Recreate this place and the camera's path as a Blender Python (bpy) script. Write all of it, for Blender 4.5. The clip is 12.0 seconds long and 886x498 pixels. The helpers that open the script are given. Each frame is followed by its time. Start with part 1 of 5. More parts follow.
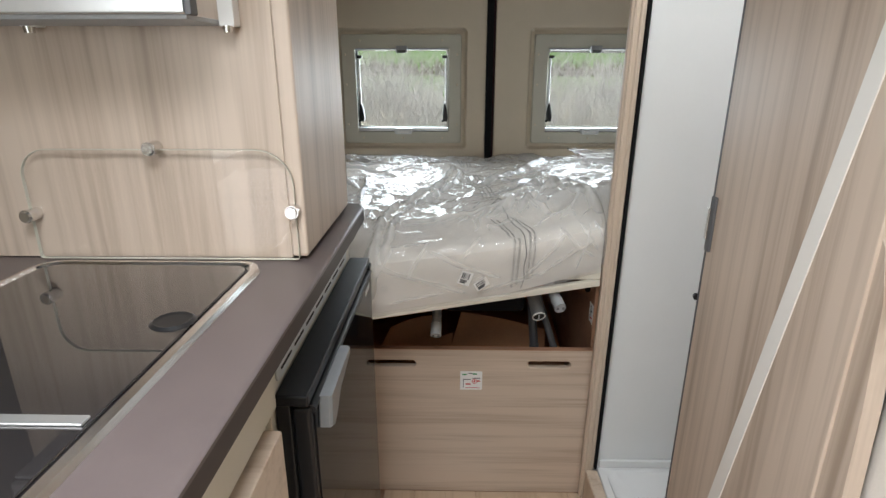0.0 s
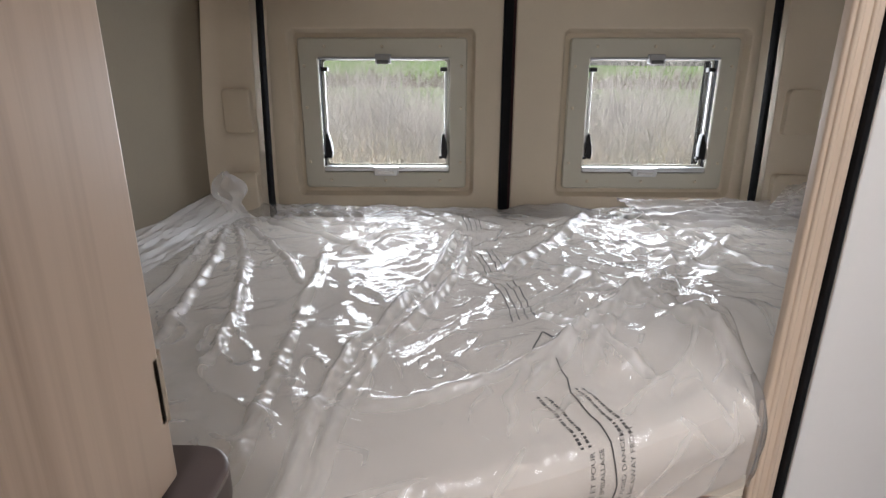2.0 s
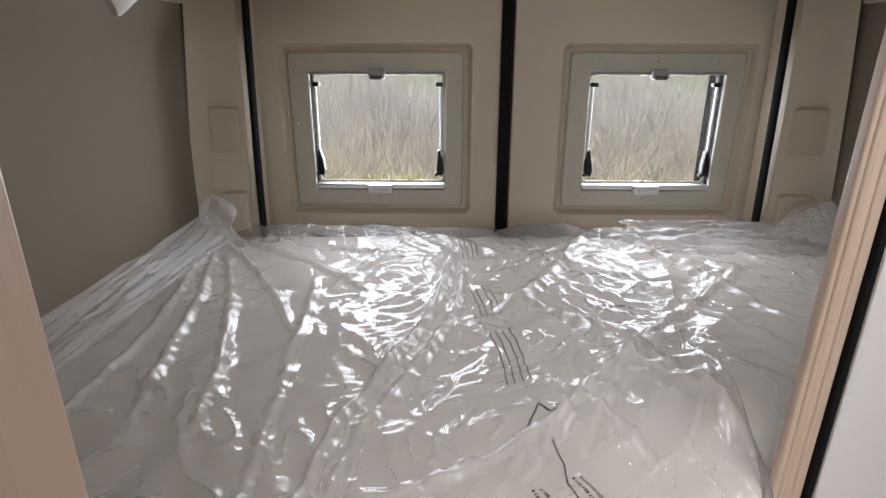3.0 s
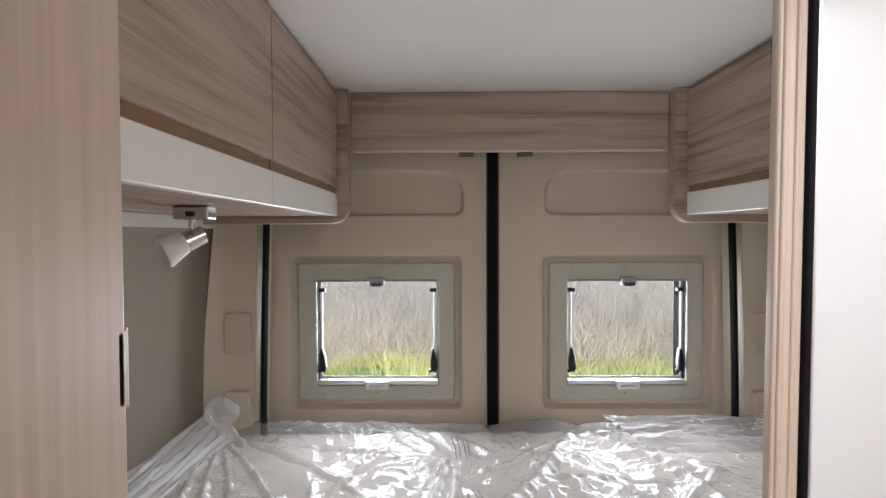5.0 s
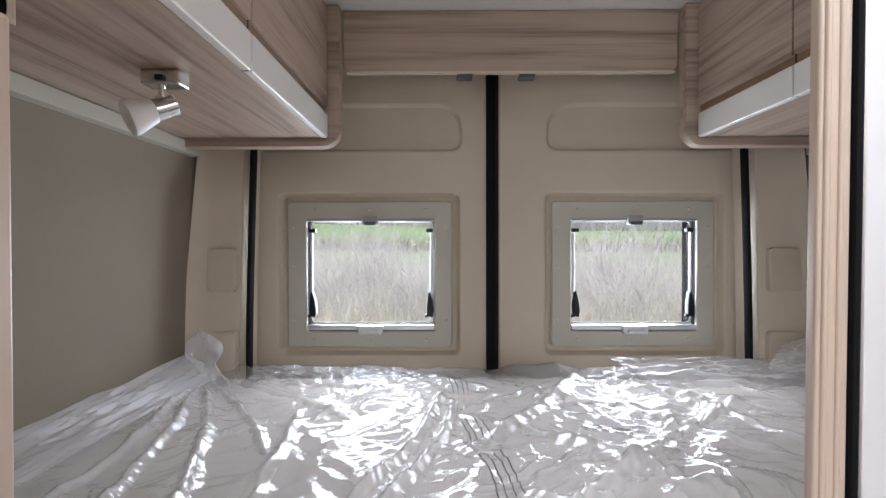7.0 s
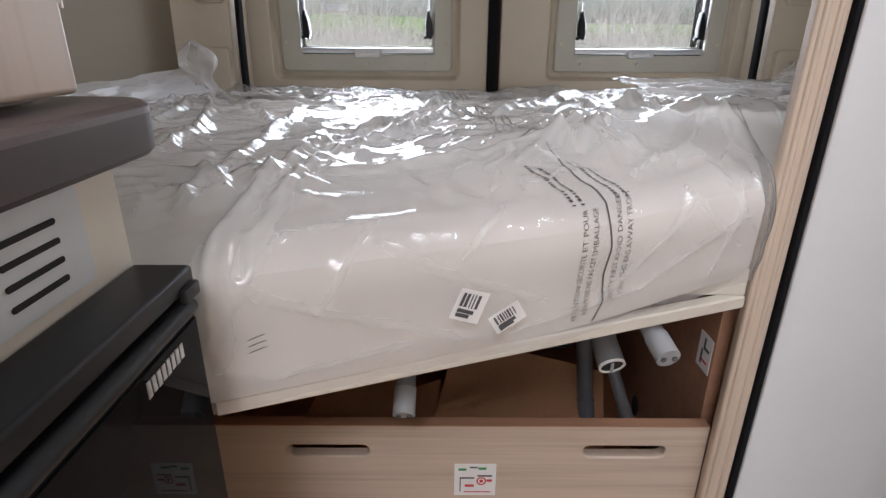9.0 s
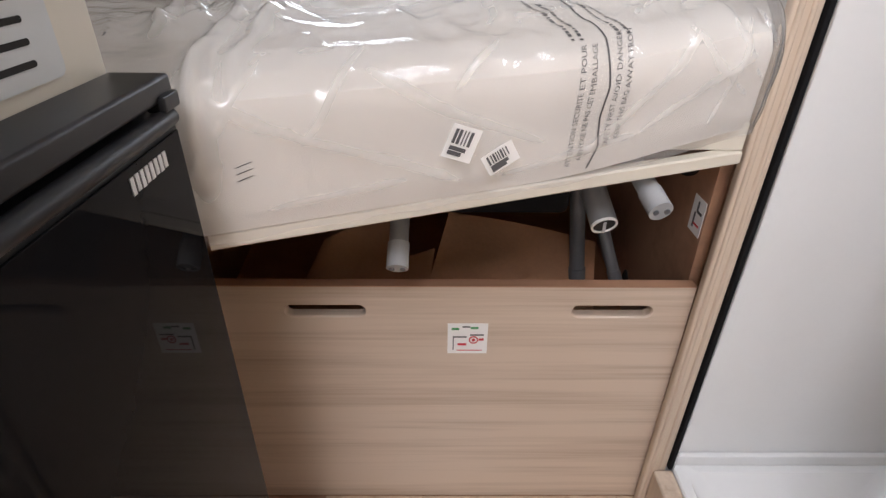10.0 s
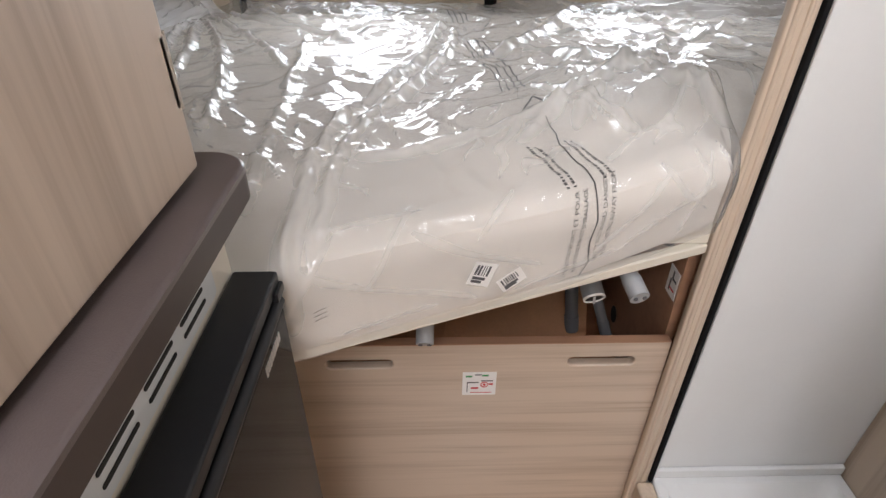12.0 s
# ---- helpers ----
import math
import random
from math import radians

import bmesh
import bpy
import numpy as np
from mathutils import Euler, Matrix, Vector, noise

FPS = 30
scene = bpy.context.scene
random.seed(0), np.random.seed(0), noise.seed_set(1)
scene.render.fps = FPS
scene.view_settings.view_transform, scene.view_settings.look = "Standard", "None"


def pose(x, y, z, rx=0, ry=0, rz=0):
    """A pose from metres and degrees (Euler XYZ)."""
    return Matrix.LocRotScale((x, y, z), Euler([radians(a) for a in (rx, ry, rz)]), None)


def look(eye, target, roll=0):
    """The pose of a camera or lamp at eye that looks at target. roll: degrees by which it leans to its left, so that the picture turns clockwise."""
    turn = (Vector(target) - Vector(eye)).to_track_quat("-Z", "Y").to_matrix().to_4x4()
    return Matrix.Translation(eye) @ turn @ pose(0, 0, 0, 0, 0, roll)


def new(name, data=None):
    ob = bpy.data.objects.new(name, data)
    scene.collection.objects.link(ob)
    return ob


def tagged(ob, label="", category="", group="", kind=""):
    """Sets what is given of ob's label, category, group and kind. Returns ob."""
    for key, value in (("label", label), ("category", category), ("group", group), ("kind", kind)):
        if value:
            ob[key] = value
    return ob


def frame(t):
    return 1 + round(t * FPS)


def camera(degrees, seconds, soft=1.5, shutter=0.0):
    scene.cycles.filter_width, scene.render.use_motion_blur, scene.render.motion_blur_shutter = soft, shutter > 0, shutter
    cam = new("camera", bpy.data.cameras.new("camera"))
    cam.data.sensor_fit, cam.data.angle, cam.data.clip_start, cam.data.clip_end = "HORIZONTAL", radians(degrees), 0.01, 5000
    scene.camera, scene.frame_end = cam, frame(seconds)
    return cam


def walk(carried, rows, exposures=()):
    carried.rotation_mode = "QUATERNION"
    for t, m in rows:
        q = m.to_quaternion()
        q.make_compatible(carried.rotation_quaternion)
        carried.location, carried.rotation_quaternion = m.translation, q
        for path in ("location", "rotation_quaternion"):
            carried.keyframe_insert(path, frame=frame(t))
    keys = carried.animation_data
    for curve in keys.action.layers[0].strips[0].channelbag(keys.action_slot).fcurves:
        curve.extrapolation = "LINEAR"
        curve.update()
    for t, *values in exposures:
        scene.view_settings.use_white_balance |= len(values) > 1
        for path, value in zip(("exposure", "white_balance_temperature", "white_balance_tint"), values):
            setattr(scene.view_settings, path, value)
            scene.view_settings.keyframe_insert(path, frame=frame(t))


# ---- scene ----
cam = camera(78.0, 12.0, soft=1.4)
PATH = [
    (0, (-0.151, 1.055, 1.251), (-0.189, 2.951, 0.617), -0.0),
    (0.2, (-0.132, 1.135, 1.247), (-0.186, 3.028, 0.604), -0.3),
    (0.5, (-0.12, 1.268, 1.236), (-0.176, 3.163, 0.597), -0.1),
    (0.8, (-0.117, 1.415, 1.234), (-0.173, 3.308, 0.59), -0.1),
    (1, (-0.115, 1.503, 1.231), (-0.174, 3.400, 0.594), -0.1),
    (1.2, (-0.118, 1.596, 1.245), (-0.171, 3.487, 0.597), 0.1),
    (1.5, (-0.133, 1.684, 1.27), (-0.186, 3.577, 0.627), -0.0),
    (2, (-0.165, 1.787, 1.264), (-0.197, 3.696, 0.667), 0.1),
    (2.5, (-0.17, 1.877, 1.354), (-0.192, 3.759, 0.678), 0.0),
    (2.7, (-0.163, 1.877, 1.358), (-0.193, 3.76, 0.686), 0.1),
    (4.3, (-0.145, 1.743, 1.46), (-0.167, 3.708, 1.089), 0.0),
    (4.5, (-0.144, 1.74, 1.47), (-0.164, 3.722, 1.204), -0.0),
    (5, (-0.144, 1.747, 1.479), (-0.161, 3.746, 1.423), -0.2),
    (5.5, (-0.14, 1.761, 1.464), (-0.162, 3.76, 1.531), -0.3),
    (6, (-0.133, 1.798, 1.402), (-0.158, 3.792, 1.549), -0.3),
    (6.5, (-0.127, 1.826, 1.318), (-0.152, 3.823, 1.435), -0.2),
    (7, (-0.14, 1.834, 1.25), (-0.152, 3.834, 1.227), -0.1),
    (7.2, (-0.148, 1.837, 1.223), (-0.157, 3.835, 1.131), 0.1),
    (8.8, (-0.153, 1.785, 1.041), (-0.154, 3.666, 0.363), 0.3),
    (9, (-0.149, 1.781, 1.02), (-0.146, 3.645, 0.297), 0.3),
    (9.5, (-0.144, 1.771, 0.975), (-0.134, 3.564, 0.09), 0.4),
    (10, (-0.144, 1.759, 0.956), (-0.127, 3.478, -0.066), 0.5),
    (10.5, (-0.147, 1.748, 0.957), (-0.128, 3.407, -0.16), 0.5),
    (11, (-0.15, 1.745, 0.976), (-0.125, 3.367, -0.195), 0.4),
    (11.5, (-0.158, 1.748, 1.046), (-0.131, 3.362, -0.135), 0.4),
    (12, (-0.181, 1.722, 1.172), (-0.145, 3.382, 0.057), 0.1),
]
EXPOSURES = [
    (0.0, 0.0, 6250, 9), (1.0, 0.0, 6300, 12), (2.0, 0.02, 6450, 17), (2.7, 0.02, 6450, 17), (4.5, 0.14, 6600, 18), (5.5, 0.42, 6150, 17),
    (7.2, 0.42, 6050, 18), (9.0, 0.18, 6150, 17), (10.0, 0.52, 6300, 17), (10.5, 0.65, 6450, 16), (11.5, 0.58, 6550, 16), (12.0, 0.36, 6450, 16)]
walk(cam, [(t, look(eye, target, roll)) for t, eye, target, roll in PATH], EXPOSURES)

# ---- world, sun and large lights ----
world = bpy.data.worlds.new("sky")
scene.world = world
world.use_nodes = True
wn = world.node_tree
sky = wn.nodes.new("ShaderNodeTexSky")
sky.sky_type, sky.sun_disc = "NISHITA", False
sky.sun_elevation, sky.sun_rotation = radians(38), radians(200)
sky.air_density, sky.dust_density = 1.0, 4.0
wn.links.new(sky.outputs[0], wn.nodes["Background"].inputs[0])
wn.nodes["Background"].inputs[1].default_value = 0.15
sun = new("sun", bpy.data.lights.new("sun", "SUN"))
sun.data.energy, sun.data.angle, sun.data.color = 3.0, radians(12), (1, 0.96, 0.9)
sun.matrix_world = look((0, 0, 0), (-0.25, 0.72, -0.62))


def daylight(name, eye, target, w, h, watts, colour):
    """An area lamp for daylight: at an opening, or under an added roof hatch."""
    ob = new(name, bpy.data.lights.new(name, "AREA"))
    ob.data.shape, ob.data.size, ob.data.size_y = "RECTANGLE", w, h
    ob.data.energy, ob.data.color = watts, colour
    ob.matrix_world = look(eye, target)
    return ob


daylight("side_door_daylight", (-0.88, 0.20, 1.02), (0.6, 0.72, 0.80), 1.0, 1.3, 22, (0.96, 0.98, 1.0))
daylight("windscreen_daylight", (-0.42, -1.56, 1.3), (-0.1, 1.5, 1.05), 0.50, 0.7, 5, (0.96, 0.98, 1.0))
# Fill lamp for the kitchen, under a roof light that is added and unseen.
daylight("kitchen_fill_lamp", (-0.26, 1.04, 1.865), (-0.26, 1.04, 0), 0.40, 0.40, 11, (0.96, 0.98, 1.0)).data.spread = radians(125)
# Added lamp that brightens the shower; no such source is in view.
daylight("shower_fill_lamp", (0.50, 1.88, 1.87), (0.50, 1.90, 0), 0.32, 0.32, 4.3, (0.89, 0.955, 1.0))
daylight("rear_window_daylight", (-0.38, 3.70, 1.15), (-0.38, 2.0, 0.85), 0.38, 0.32, 4.4, (0.88, 0.95, 1.0))
daylight("rear_window_daylight", (0.455, 3.70, 1.15), (0.4, 2.0, 0.85), 0.38, 0.32, 4.4, (0.88, 0.95, 1.0))


# ---- materials ----
def material(name, colour, rough=0.5, metal=0.0, vary=0.08, scale=8.0, bump=0.0, bump_scale=200.0, coat=0.0, spec=0.5):
    m = bpy.data.materials.new(name)
    m.use_nodes = True
    n, l = m.node_tree.nodes, m.node_tree.links
    b = n["Principled BSDF"]
    b.inputs["Roughness"].default_value, b.inputs["Metallic"].default_value = rough, metal
    b.inputs["Coat Weight"].default_value, b.inputs["Specular IOR Level"].default_value = coat, spec
    tc = n.new("ShaderNodeTexCoord")
    t1, t2 = n.new("ShaderNodeTexNoise"), n.new("ShaderNodeTexNoise")
    t1.inputs["Scale"].default_value, t2.inputs["Scale"].default_value = scale, scale * 14
    t1.inputs["Detail"].default_value = t2.inputs["Detail"].default_value = 4
    add = n.new("ShaderNodeMath")
    add.operation = "MULTIPLY_ADD"
    add.inputs[1].default_value = 0.4
    ramp = n.new("ShaderNodeMapRange")
    ramp.inputs["From Min"].default_value, ramp.inputs["From Max"].default_value = 0.45, 0.95
    ramp.inputs["To Min"].default_value, ramp.inputs["To Max"].default_value = 1 - vary, 1 + vary
    mul = n.new("ShaderNodeVectorMath")
    mul.operation = "SCALE"
    mul.inputs[0].default_value = colour
    for t in (t1, t2):
        l.new(tc.outputs["Object"], t.inputs["Vector"])
    l.new(t2.outputs["Fac"], add.inputs[0])
    l.new(t1.outputs["Fac"], add.inputs[2])
    l.new(add.outputs[0], ramp.inputs["Value"])
    l.new(ramp.outputs[0], mul.inputs["Scale"])
    l.new(mul.outputs[0], b.inputs["Base Color"])
    rr = n.new("ShaderNodeMapRange")
    rr.inputs["To Min"].default_value, rr.inputs["To Max"].default_value = max(0.02, rough * 0.85), min(1, rough * 1.15)
    l.new(t1.outputs["Fac"], rr.inputs["Value"])
    l.new(rr.outputs[0], b.inputs["Roughness"])
    if bump:
        t3, bp = n.new("ShaderNodeTexNoise"), n.new("ShaderNodeBump")
        t3.inputs["Scale"].default_value = bump_scale
        bp.inputs["Strength"].default_value, bp.inputs["Distance"].default_value = bump, 0.002
        l.new(tc.outputs["Object"], t3.inputs["Vector"])
        l.new(t3.outputs["Fac"], bp.inputs["Height"])
        l.new(bp.outputs[0], b.inputs["Normal"])
    return m


def wood(name, axis, light, dark, rough=0.42, freq=9.0, random_amount=0.0, mid=0.5):
    """Laminate with long streaky grain along one axis of the world (0, 1 or 2)."""
    m = bpy.data.materials.new(name)
    m.use_nodes = True
    n, l = m.node_tree.nodes, m.node_tree.links
    b = n["Principled BSDF"]
    b.inputs["Roughness"].default_value = rough
    tc, mp, mp2 = n.new("ShaderNodeTexCoord"), n.new("ShaderNodeMapping"), n.new("ShaderNodeMapping")
    s = [freq * 1.0] * 3
    s[axis] = freq * 0.035
    mp.inputs["Scale"].default_value = s
    s2 = [freq * 9] * 3
    s2[axis] = freq * 0.16
    mp2.inputs["Scale"].default_value = s2
    l.new(tc.outputs["Object"], mp.inputs[0])
    l.new(tc.outputs["Object"], mp2.inputs[0])
    t1, t2, t3 = (n.new("ShaderNodeTexNoise") for _ in range(3))
    t1.inputs["Scale"].default_value, t1.inputs["Detail"].default_value, t1.inputs["Distortion"].default_value = 1.6, 5, 0.5
    t2.inputs["Scale"].default_value, t2.inputs["Detail"].default_value = 1.3, 4
    t3.inputs["Scale"].default_value, t3.inputs["Detail"].default_value = 5.0, 6
    l.new(mp.outputs[0], t1.inputs["Vector"])
    l.new(mp2.outputs[0], t2.inputs["Vector"])
    l.new(mp.outputs[0], t3.inputs["Vector"])
    a1, a2 = n.new("ShaderNodeMath"), n.new("ShaderNodeMath")
    a1.operation = a2.operation = "MULTIPLY_ADD"
    a1.inputs[1].default_value, a2.inputs[1].default_value = 0.35, 0.5
    l.new(t2.outputs["Fac"], a1.inputs[0])
    l.new(t1.outputs["Fac"], a1.inputs[2])
    l.new(t3.outputs["Fac"], a2.inputs[0])
    l.new(a1.outputs[0], a2.inputs[2])
    last = a2.outputs[0]
    if random_amount:
        oi, a3 = n.new("ShaderNodeObjectInfo"), n.new("ShaderNodeMath")
        a3.operation = "MULTIPLY_ADD"
        a3.inputs[1].default_value = random_amount
        l.new(oi.outputs["Random"], a3.inputs[0])
        l.new(last, a3.inputs[2])
        last = a3.outputs[0]
    cr = n.new("ShaderNodeValToRGB")
    cr.color_ramp.elements[0].position, cr.color_ramp.elements[1].position = 0.66, 1.12 if random_amount else 1.0
    cr.color_ramp.elements[0].color, cr.color_ramp.elements[1].color = (*dark, 1), (*light, 1)
    e = cr.color_ramp.elements.new(0.84)
    e.color = (*[a * (1 - mid) * 0.8 + c * (1 - (1 - mid) * 0.8) for a, c in zip(dark, light)], 1)
    l.new(last, cr.inputs[0])
    l.new(cr.outputs[0], b.inputs["Base Color"])
    bp = n.new("ShaderNodeBump")
    bp.inputs["Strength"].default_value, bp.inputs["Distance"].default_value = 0.12, 0.001
    l.new(t2.outputs["Fac"], bp.inputs["Height"])
    l.new(bp.outputs[0], b.inputs["Normal"])
    return m


OAK_L, OAK_D = (0.63, 0.525, 0.43), (0.36, 0.275, 0.205)
OAK_X = wood("oak_laminate_across", 0, (0.60, 0.485, 0.385), (0.44, 0.338, 0.255), freq=20)
OAK_Z = wood("oak_laminate_upright", 2, (0.58, 0.475, 0.385), (0.36, 0.28, 0.215), freq=12)
# Lockers and pelmet: same oak, the dimmer light up there put into darker colours.
OAK_LOCKER_DIM = wood("oak_laminate_locker_dimmed", 1, (0.46, 0.355, 0.28), (0.22, 0.155, 0.112), freq=24)
OAK_BEAM_DIM = wood("oak_laminate_beam_dimmed", 0, (0.46, 0.355, 0.28), (0.23, 0.165, 0.12), freq=20)
OAK_POST = wood("oak_laminate_post", 2, (0.60, 0.49, 0.385), (0.40, 0.305, 0.225), freq=12)
PLANK = wood("oak_vinyl_plank", 1, (0.58, 0.43, 0.30), (0.38, 0.26, 0.165), rough=0.4, freq=10, random_amount=0.16)
BROWN = wood("brown_board", 0, (0.42, 0.235, 0.145), (0.30, 0.16, 0.10), freq=6)
BRONZE = material("bronze_groove", (0.30, 0.19, 0.10), 0.35, 0.3)
CREAM = material("cream_moulded_plastic", (0.66, 0.575, 0.455), 0.5, vary=0.03, bump=0.08, bump_scale=700)
CREAM_PALE = material("pale_cream_plastic", (0.66, 0.59, 0.47), 0.45, vary=0.03, bump=0.05, bump_scale=600)
FRAME = material("grey_cream_window_plastic", (0.55, 0.53, 0.45), 0.42, vary=0.03)
VENT = material("pale_grey_vent_plastic", (0.62, 0.64, 0.64), 0.4, vary=0.03)
FABRIC = material("beige_wall_lining", (0.258, 0.218, 0.162), 0.85, vary=0.05, bump=0.25, bump_scale=900)
CEIL = material("white_ceiling_lining", (0.80, 0.78, 0.75), 0.7, vary=0.02, bump=0.1, bump_scale=500)
WHITE = material("white_satin_laminate", (0.80, 0.775, 0.73), 0.35, vary=0.02)
SHOWER = material("white_shower_plastic", (0.75, 0.755, 0.75), 0.25, vary=0.015)
CREAM_FRONT = material("cream_cabinet_front", (0.70, 0.65, 0.55), 0.4, vary=0.02)
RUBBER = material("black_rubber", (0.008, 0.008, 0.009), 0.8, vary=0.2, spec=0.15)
MAROON = material("dark_maroon_seal", (0.03, 0.008, 0.008), 0.6, vary=0.2, spec=0.2)
BLACK = material("black_plastic", (0.012, 0.012, 0.013), 0.36, vary=0.15, spec=0.35)
GLOSS = material("black_gloss_door", (0.009, 0.009, 0.010), 0.02, vary=0.1, spec=0.06)
WORKTOP = material("dark_brown_worktop", (0.118, 0.094, 0.091), 0.30, vary=0.06, scale=30, bump=0.1, bump_scale=900)
WORKTOP_EDGE = material("dark_brown_edging", (0.048, 0.033, 0.028), 0.45, vary=0.12)
HINGE = material("bronze_hinge", (0.45, 0.38, 0.30), 0.4, 0.3)
CHROME = material("brushed_steel", (0.72, 0.71, 0.70), 0.22, 1.0, vary=0.05)
ALU = material("aluminium", (0.72, 0.73, 0.74), 0.36, 0.85, vary=0.04)
GREYP = material("grey_plastic", (0.36, 0.37, 0.38), 0.45, vary=0.06)
LEG = material("grey_steel_tube", (0.24, 0.245, 0.25), 0.4, 0.3, vary=0.08)
GREY_DARK = material("dark_grey_plastic", (0.10, 0.10, 0.105), 0.45, vary=0.08)
CARD = material("brown_cardboard", (0.55, 0.29, 0.155), 0.8, vary=0.12, scale=12, bump=0.2, bump_scale=150)
PAPER = material("white_paper", (0.85, 0.84, 0.82), 0.6, vary=0.02)
INK = material("black_ink", (0.09, 0.09, 0.095), 0.6)
BAG_INK = material("faded_black_bag_print", (0.09, 0.085, 0.085), 0.6)
RED = material("red_ink", (0.6, 0.05, 0.06), 0.6)
GREENINK = material("green_ink", (0.05, 0.3, 0.1), 0.6)
TICKING = material("white_mattress_ticking", (0.735, 0.69, 0.63), 0.8, vary=0.05, scale=5, bump=0.3, bump_scale=120)
SHADE = material("frosted_white_glass", (0.85, 0.84, 0.82), 0.4, vary=0.02)
DARKHOLE = material("dark_void", (0.02, 0.018, 0.016), 0.9)
ROPE = material("white_plastic", (0.82, 0.81, 0.79), 0.35, vary=0.02)


def glass(name, tint, gloss_rough, fresnel, haze=0.0, base=0.0, bump=0.0):
    """A thin clear sheet: see-through, with a mirror gloss, and a faint milky haze."""
    m = bpy.data.materials.new(name)
    m.use_nodes = True
    n, l = m.node_tree.nodes, m.node_tree.links
    n.remove(n["Principled BSDF"])
    tr, gl, mix, df, mx2 = (n.new("ShaderNode" + k) for k in ("BsdfTransparent", "BsdfGlossy", "MixShader", "BsdfDiffuse", "MixShader"))
    tr.inputs[0].default_value = (*tint, 1)
    df.inputs[0].default_value = (0.82, 0.80, 0.775, 1)
    gl.inputs["Roughness"].default_value = gloss_rough
    lw = n.new("ShaderNodeFresnel")
    lw.inputs[0].default_value = fresnel
    mx2.inputs[0].default_value = haze
    l.new(tr.outputs[0], mx2.inputs[1])
    l.new(df.outputs[0], mx2.inputs[2])
    l.new(lw.outputs[0], mix.inputs[0])
    l.new(mx2.outputs[0], mix.inputs[1])
    l.new(gl.outputs[0], mix.inputs[2])
    l.new(mix.outputs[0], n["Material Output"].inputs[0])
    if bump:
        tc, t, v1, v2, mp, ad, bp = (n.new("ShaderNode" + k) for k in ("TexCoord", "TexNoise", "TexNoise", "TexVoronoi", "VectorMath", "Math", "Bump"))
        t.inputs["Scale"].default_value, t.inputs["Detail"].default_value = 9, 3
        st = n.new("ShaderNodeMapping")
        st.inputs["Rotation"].default_value = (radians(20), radians(35), radians(28))
        st.inputs["Scale"].default_value = (1.7, 0.55, 0.9)
        l.new(tc.outputs["Object"], st.inputs[0])
        mp.operation = "MULTIPLY_ADD"
        mp.inputs[1].default_value = (0.16, 0.16, 0.16)
        v2.feature = "DISTANCE_TO_EDGE"
        for v, sc in ((v1, 7), (v2, 28)):
            v.inputs["Scale"].default_value = sc
            l.new(mp.outputs[0], v.inputs["Vector"])
        l.new(tc.outputs["Object"], t.inputs["Vector"])
        l.new(t.outputs["Color"], mp.inputs[0])
        l.new(st.outputs[0], mp.inputs[2])
        # long sharp folds where the noise crosses its middle
        v1.inputs["Detail"].default_value = 1.5
        md, fold = n.new("ShaderNodeMath"), n.new("ShaderNodeMath")
        md.operation, fold.operation = "SUBTRACT", "ABSOLUTE"
        md.inputs[1].default_value = 0.5
        l.new(v1.outputs["Fac"], md.inputs[0])
        l.new(md.outputs[0], fold.inputs[0])
        ad.operation = "MULTIPLY_ADD"
        ad.inputs[1].default_value = 0.22
        l.new(v2.outputs["Distance"], ad.inputs[0])
        l.new(fold.outputs[0], ad.inputs[2])
        bp.inputs["Strength"].default_value, bp.inputs["Distance"].default_value = bump, 0.030
        l.new(ad.outputs[0], bp.inputs["Height"])
        pn, pr = n.new("ShaderNodeTexNoise"), n.new("ShaderNodeMapRange")
        pn.inputs["Scale"].default_value, pn.inputs["Detail"].default_value = 5.5, 2
        pr.inputs["From Min"].default_value, pr.inputs["From Max"].default_value = 0.42, 0.62
        pr.inputs["To Min"].default_value, pr.inputs["To Max"].default_value = 0.16, bump
        l.new(tc.outputs["Object"], pn.inputs["Vector"])
        l.new(pn.outputs["Fac"], pr.inputs["Value"])
        l.new(pr.outputs[0], bp.inputs["Strength"])
        # creases turn milky
        cr, cm, ca = n.new("ShaderNodeMapRange"), n.new("ShaderNodeMath"), n.new("ShaderNodeMath")
        cr.inputs["From Min"].default_value, cr.inputs["From Max"].default_value = 0.0, 0.05
        cr.inputs["To Min"].default_value, cr.inputs["To Max"].default_value = 0.05, 0.0
        cm.operation, ca.operation = "MULTIPLY", "ADD"
        ca.inputs[1].default_value = haze
        l.new(fold.outputs[0], cr.inputs["Value"])
        l.new(cr.outputs[0], cm.inputs[0])
        l.new(pr.outputs[0], cm.inputs[1])
        l.new(cm.outputs[0], ca.inputs[0])
        # film lying double along its folds is milkier
        at, dbl = n.new("ShaderNodeAttribute"), n.new("ShaderNodeMath")
        at.attribute_name, dbl.operation = "doubled", "MULTIPLY_ADD"
        dbl.inputs[1].default_value = 0.22
        l.new(at.outputs["Fac"], dbl.inputs[0])
        l.new(ca.outputs[0], dbl.inputs[2])
        l.new(dbl.outputs[0], mx2.inputs[0])
        rn, rb = n.new("ShaderNodeTexNoise"), n.new("ShaderNodeBump")
        rn.inputs["Scale"].default_value, rn.inputs["Detail"].default_value, rn.inputs["Distortion"].default_value = 11, 5, 1.6
        rb.inputs["Strength"].default_value, rb.inputs["Distance"].default_value = 0.3, 0.02
        l.new(st.outputs[0], rn.inputs["Vector"])
        l.new(rn.outputs["Fac"], rb.inputs["Height"])
        l.new(rb.outputs[0], df.inputs["Normal"])
        l.new(bp.outputs[0], gl.inputs["Normal"])
    return m


